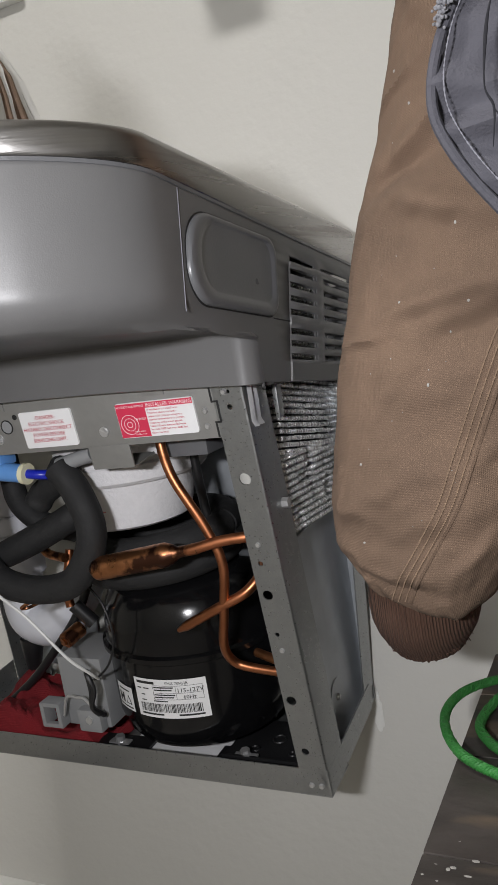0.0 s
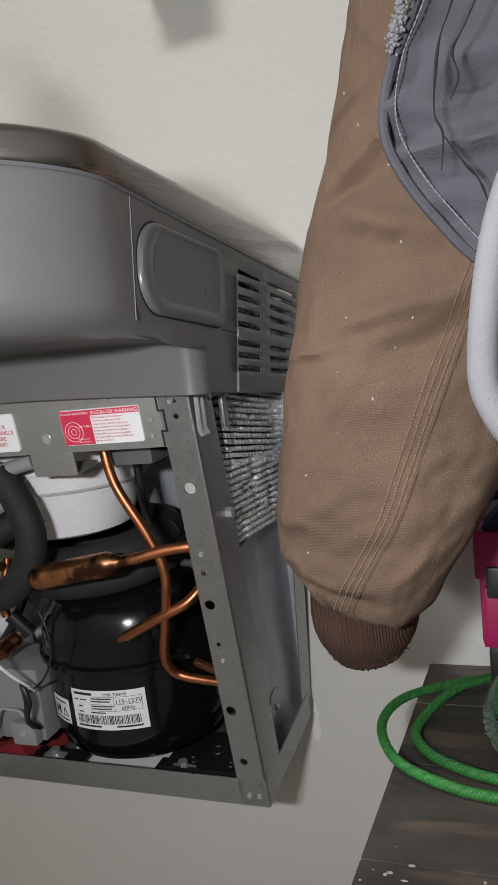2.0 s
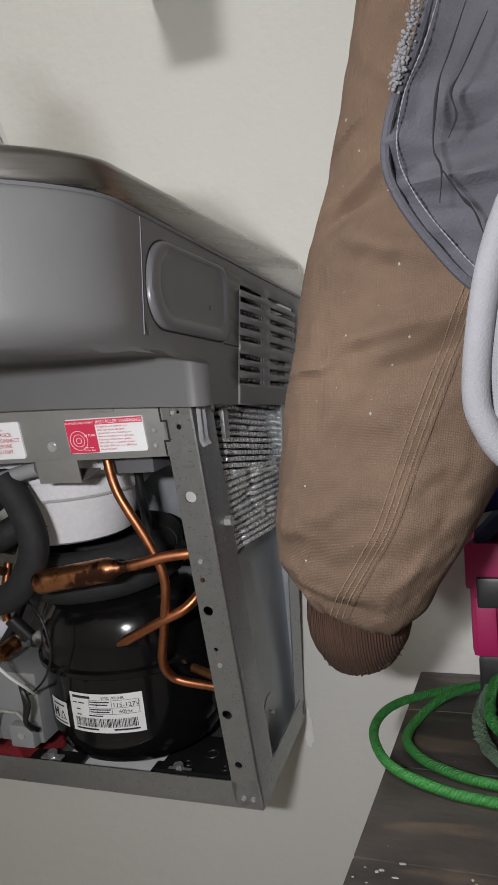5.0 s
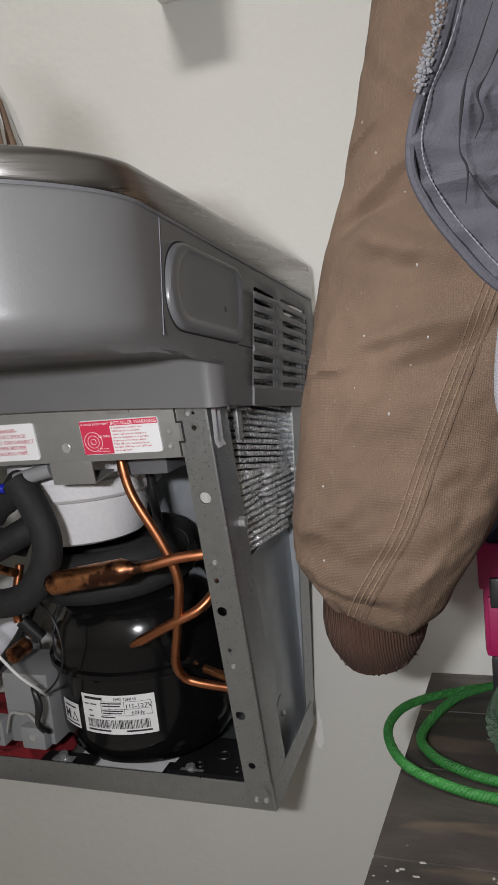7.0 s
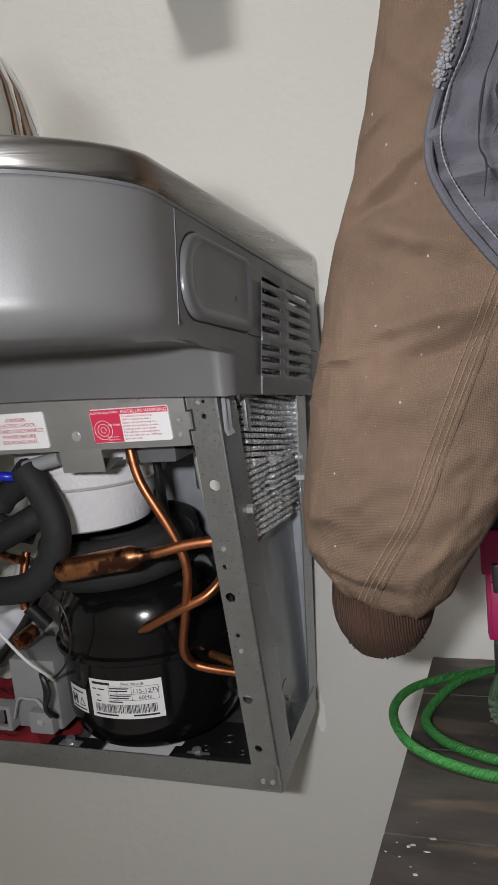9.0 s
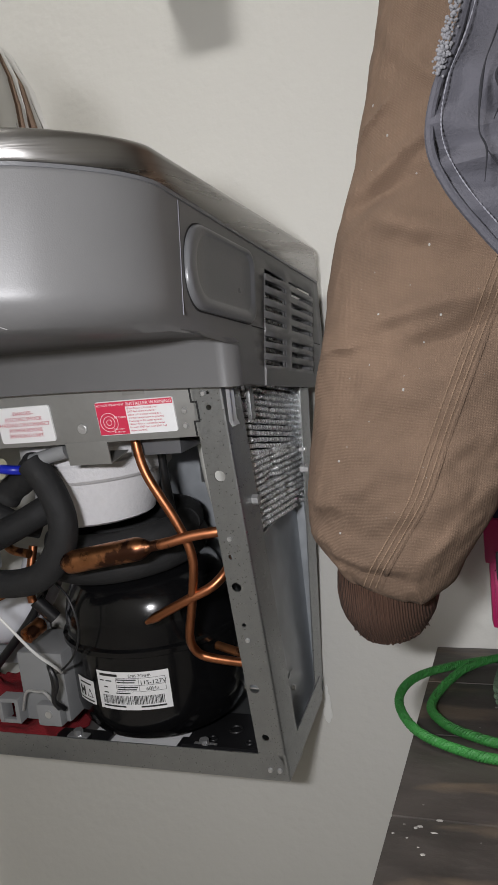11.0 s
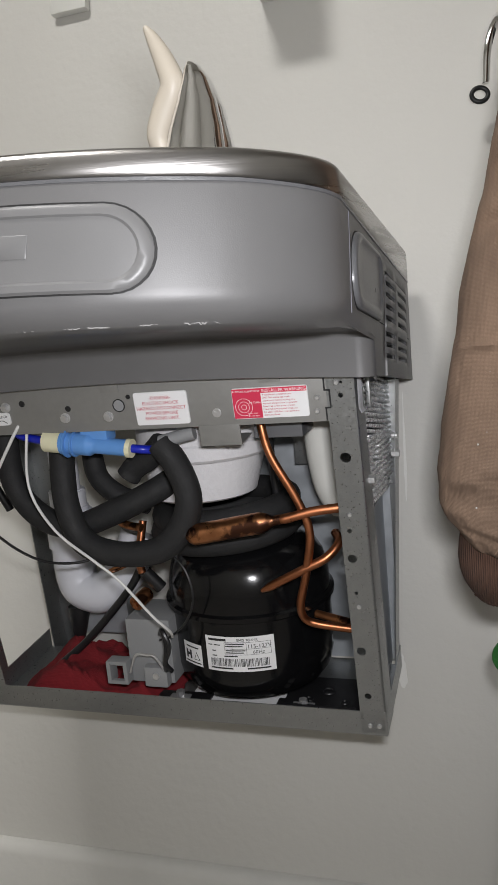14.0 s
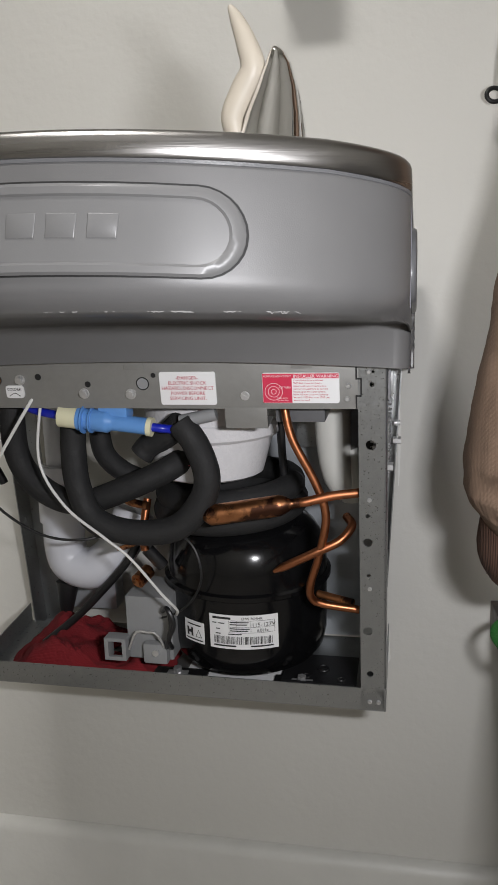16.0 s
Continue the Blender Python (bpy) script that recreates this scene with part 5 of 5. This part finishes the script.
for k in range(18):
    cx, cy = rnd.choice(((0.352, -0.31), (0.362, -0.34), (0.35, -0.36), (0.38, -0.18), (0.4, -0.35)))
    bm = bmesh.new()
    bmesh.ops.create_icosphere(bm, subdivisions=1, radius=rnd.choice((0.0004, 0.0005, 0.0007, 0.0012)))
    bmesh.ops.scale(bm, vec=(rnd.uniform(0.7, 2), rnd.uniform(0.6, 1.4), 0.25), verts=bm.verts)
    bmesh.ops.translate(bm, vec=(max(0.34, cx + rnd.gauss(0, 0.012)), cy + rnd.gauss(0, 0.02), 0.5512), verts=bm.verts)
    part("paint_speck", bm, SPECK, bench)


def rope(pts, r, pitch=0.011, strands=3, material=None, parent=None):
    path = spline(pts, 16)
    for s in range(strands):
        run, up, dist, prev = [], Vector((0, 0, 1)), 0.0, path[0]
        for i, p in enumerate(path):
            d = (path[min(i + 1, len(path) - 1)] - path[max(i - 1, 0)]).normalized()
            side = d.cross(up).normalized()
            u2 = side.cross(d)
            dist += (p - prev).length
            prev = p
            a = 2 * math.pi * (dist / pitch + s / strands)
            run.append(p + 0.5 * r * (math.cos(a) * side + math.sin(a) * u2))
        part("strand", tube(run, 0.58 * r, 7, 1, smooth_path=False), material or ROPE, parent)


rp = thing("green_rope", (0.4, -0.15, 0.57), "coiled green twisted rope hanging over the bench edge", "rope")
RPTS = [(0.567, -0.031, 0.5555), (0.472, -0.028, 0.5555), (0.402, -0.041, 0.5555), (0.356, -0.074, 0.5575), (0.325, -0.121, 0.5605), (0.319, -0.174, 0.5605), (0.339, -0.227, 0.5595), (0.375, -0.248, 0.5555), (0.41, -0.258, 0.5555), (0.468, -0.27, 0.5555), (0.535, -0.252, 0.5555),
        (0.58, -0.16, 0.5555), (0.523, -0.076, 0.5575), (0.451, -0.052, 0.5625), (0.402, -0.061, 0.5635), (0.363, -0.094, 0.5605), (0.343, -0.162, 0.5565), (0.354, -0.199, 0.5555), (0.379, -0.222, 0.5555), (0.409, -0.234, 0.5555), (0.478, -0.244, 0.5555)]
sp = spline(RPTS, 10)
rope(sp[::3] + [sp[-1]], 0.0035, 0.0075, parent=rp)
rp2 = thing("frayed_rope", (0.41, -0.14, 0.57), "bundle of faded frayed green rope", "rope")
rope([(0.43, -0.065, 0.5835), (0.403, -0.102, 0.5765), (0.393, -0.133, 0.5605), (0.4, -0.176, 0.5575), (0.416, -0.208, 0.5575), (0.45, -0.215, 0.5575)], 0.0052, 0.009, 4, ROPEP, rp2)
rope([(0.44, -0.058, 0.5885), (0.411, -0.096, 0.5865), (0.402, -0.137, 0.5715), (0.41, -0.171, 0.5665), (0.44, -0.19, 0.5605)], 0.0046, 0.0085, 3, ROPE, rp2)
case = thing("tool_case", (0.5, -0.06, 0.57), "magenta plastic tool case with black latches and feet", "tool case")
part("case_body", box(0.389, 0.62, -0.11, -0.012, 0.6, 0.68, 0.006), PINK, case)
part("case_lid", box(0.386, 0.623, -0.113, -0.01, 0.655, 0.692, 0.004), PINK, case)
for k in range(6):
    part("rib", box(0.393 + k * 0.036, 0.409 + k * 0.036, -0.1165, -0.1095, 0.606, 0.650, 0.002), PINK, case)
part("latch", box(0.395, 0.43, -0.121, -0.112, 0.642, 0.666, 0.003), BLACKW, case)
part("base_foot", box(0.393, 0.615, -0.108, -0.015, 0.5512, 0.601, 0.005), BLACKW, case)
cap = thing("navy_cloth", (0.48, -0.06, 0.7), "folded navy cloth lying on the tool case", "cloth")
bm = loft([[(0.393 + 0.2 * i / 10, -0.108 + 0.085 * j / 6 + 0.004 * math.sin(i), 0.6945 + 0.03 * math.sin(math.pi * i / 10) ** 0.5 + 0.006 * noise.noise(Vector((i * 0.7, j * 0.8, 0)))) for i in range(11)] for j in range(7)], closed=False, caps=False)
part("fold", bm, NAVY, cap).modifiers.new("thick", "SOLIDIFY").thickness = 0.01

# ---------------------------------------------------------------- level what was written in the leaning frame
STANDING = (cam, torch, room, lamp, wb, wp, hook, panel, bench, rp, rp2, case, cap)
for ob in list(scene.objects):
    if ob.parent is None and ob not in STANDING and ob.get("kind") != "structure":
        ob.matrix_basis = UPRIGHT @ ob.matrix_basis
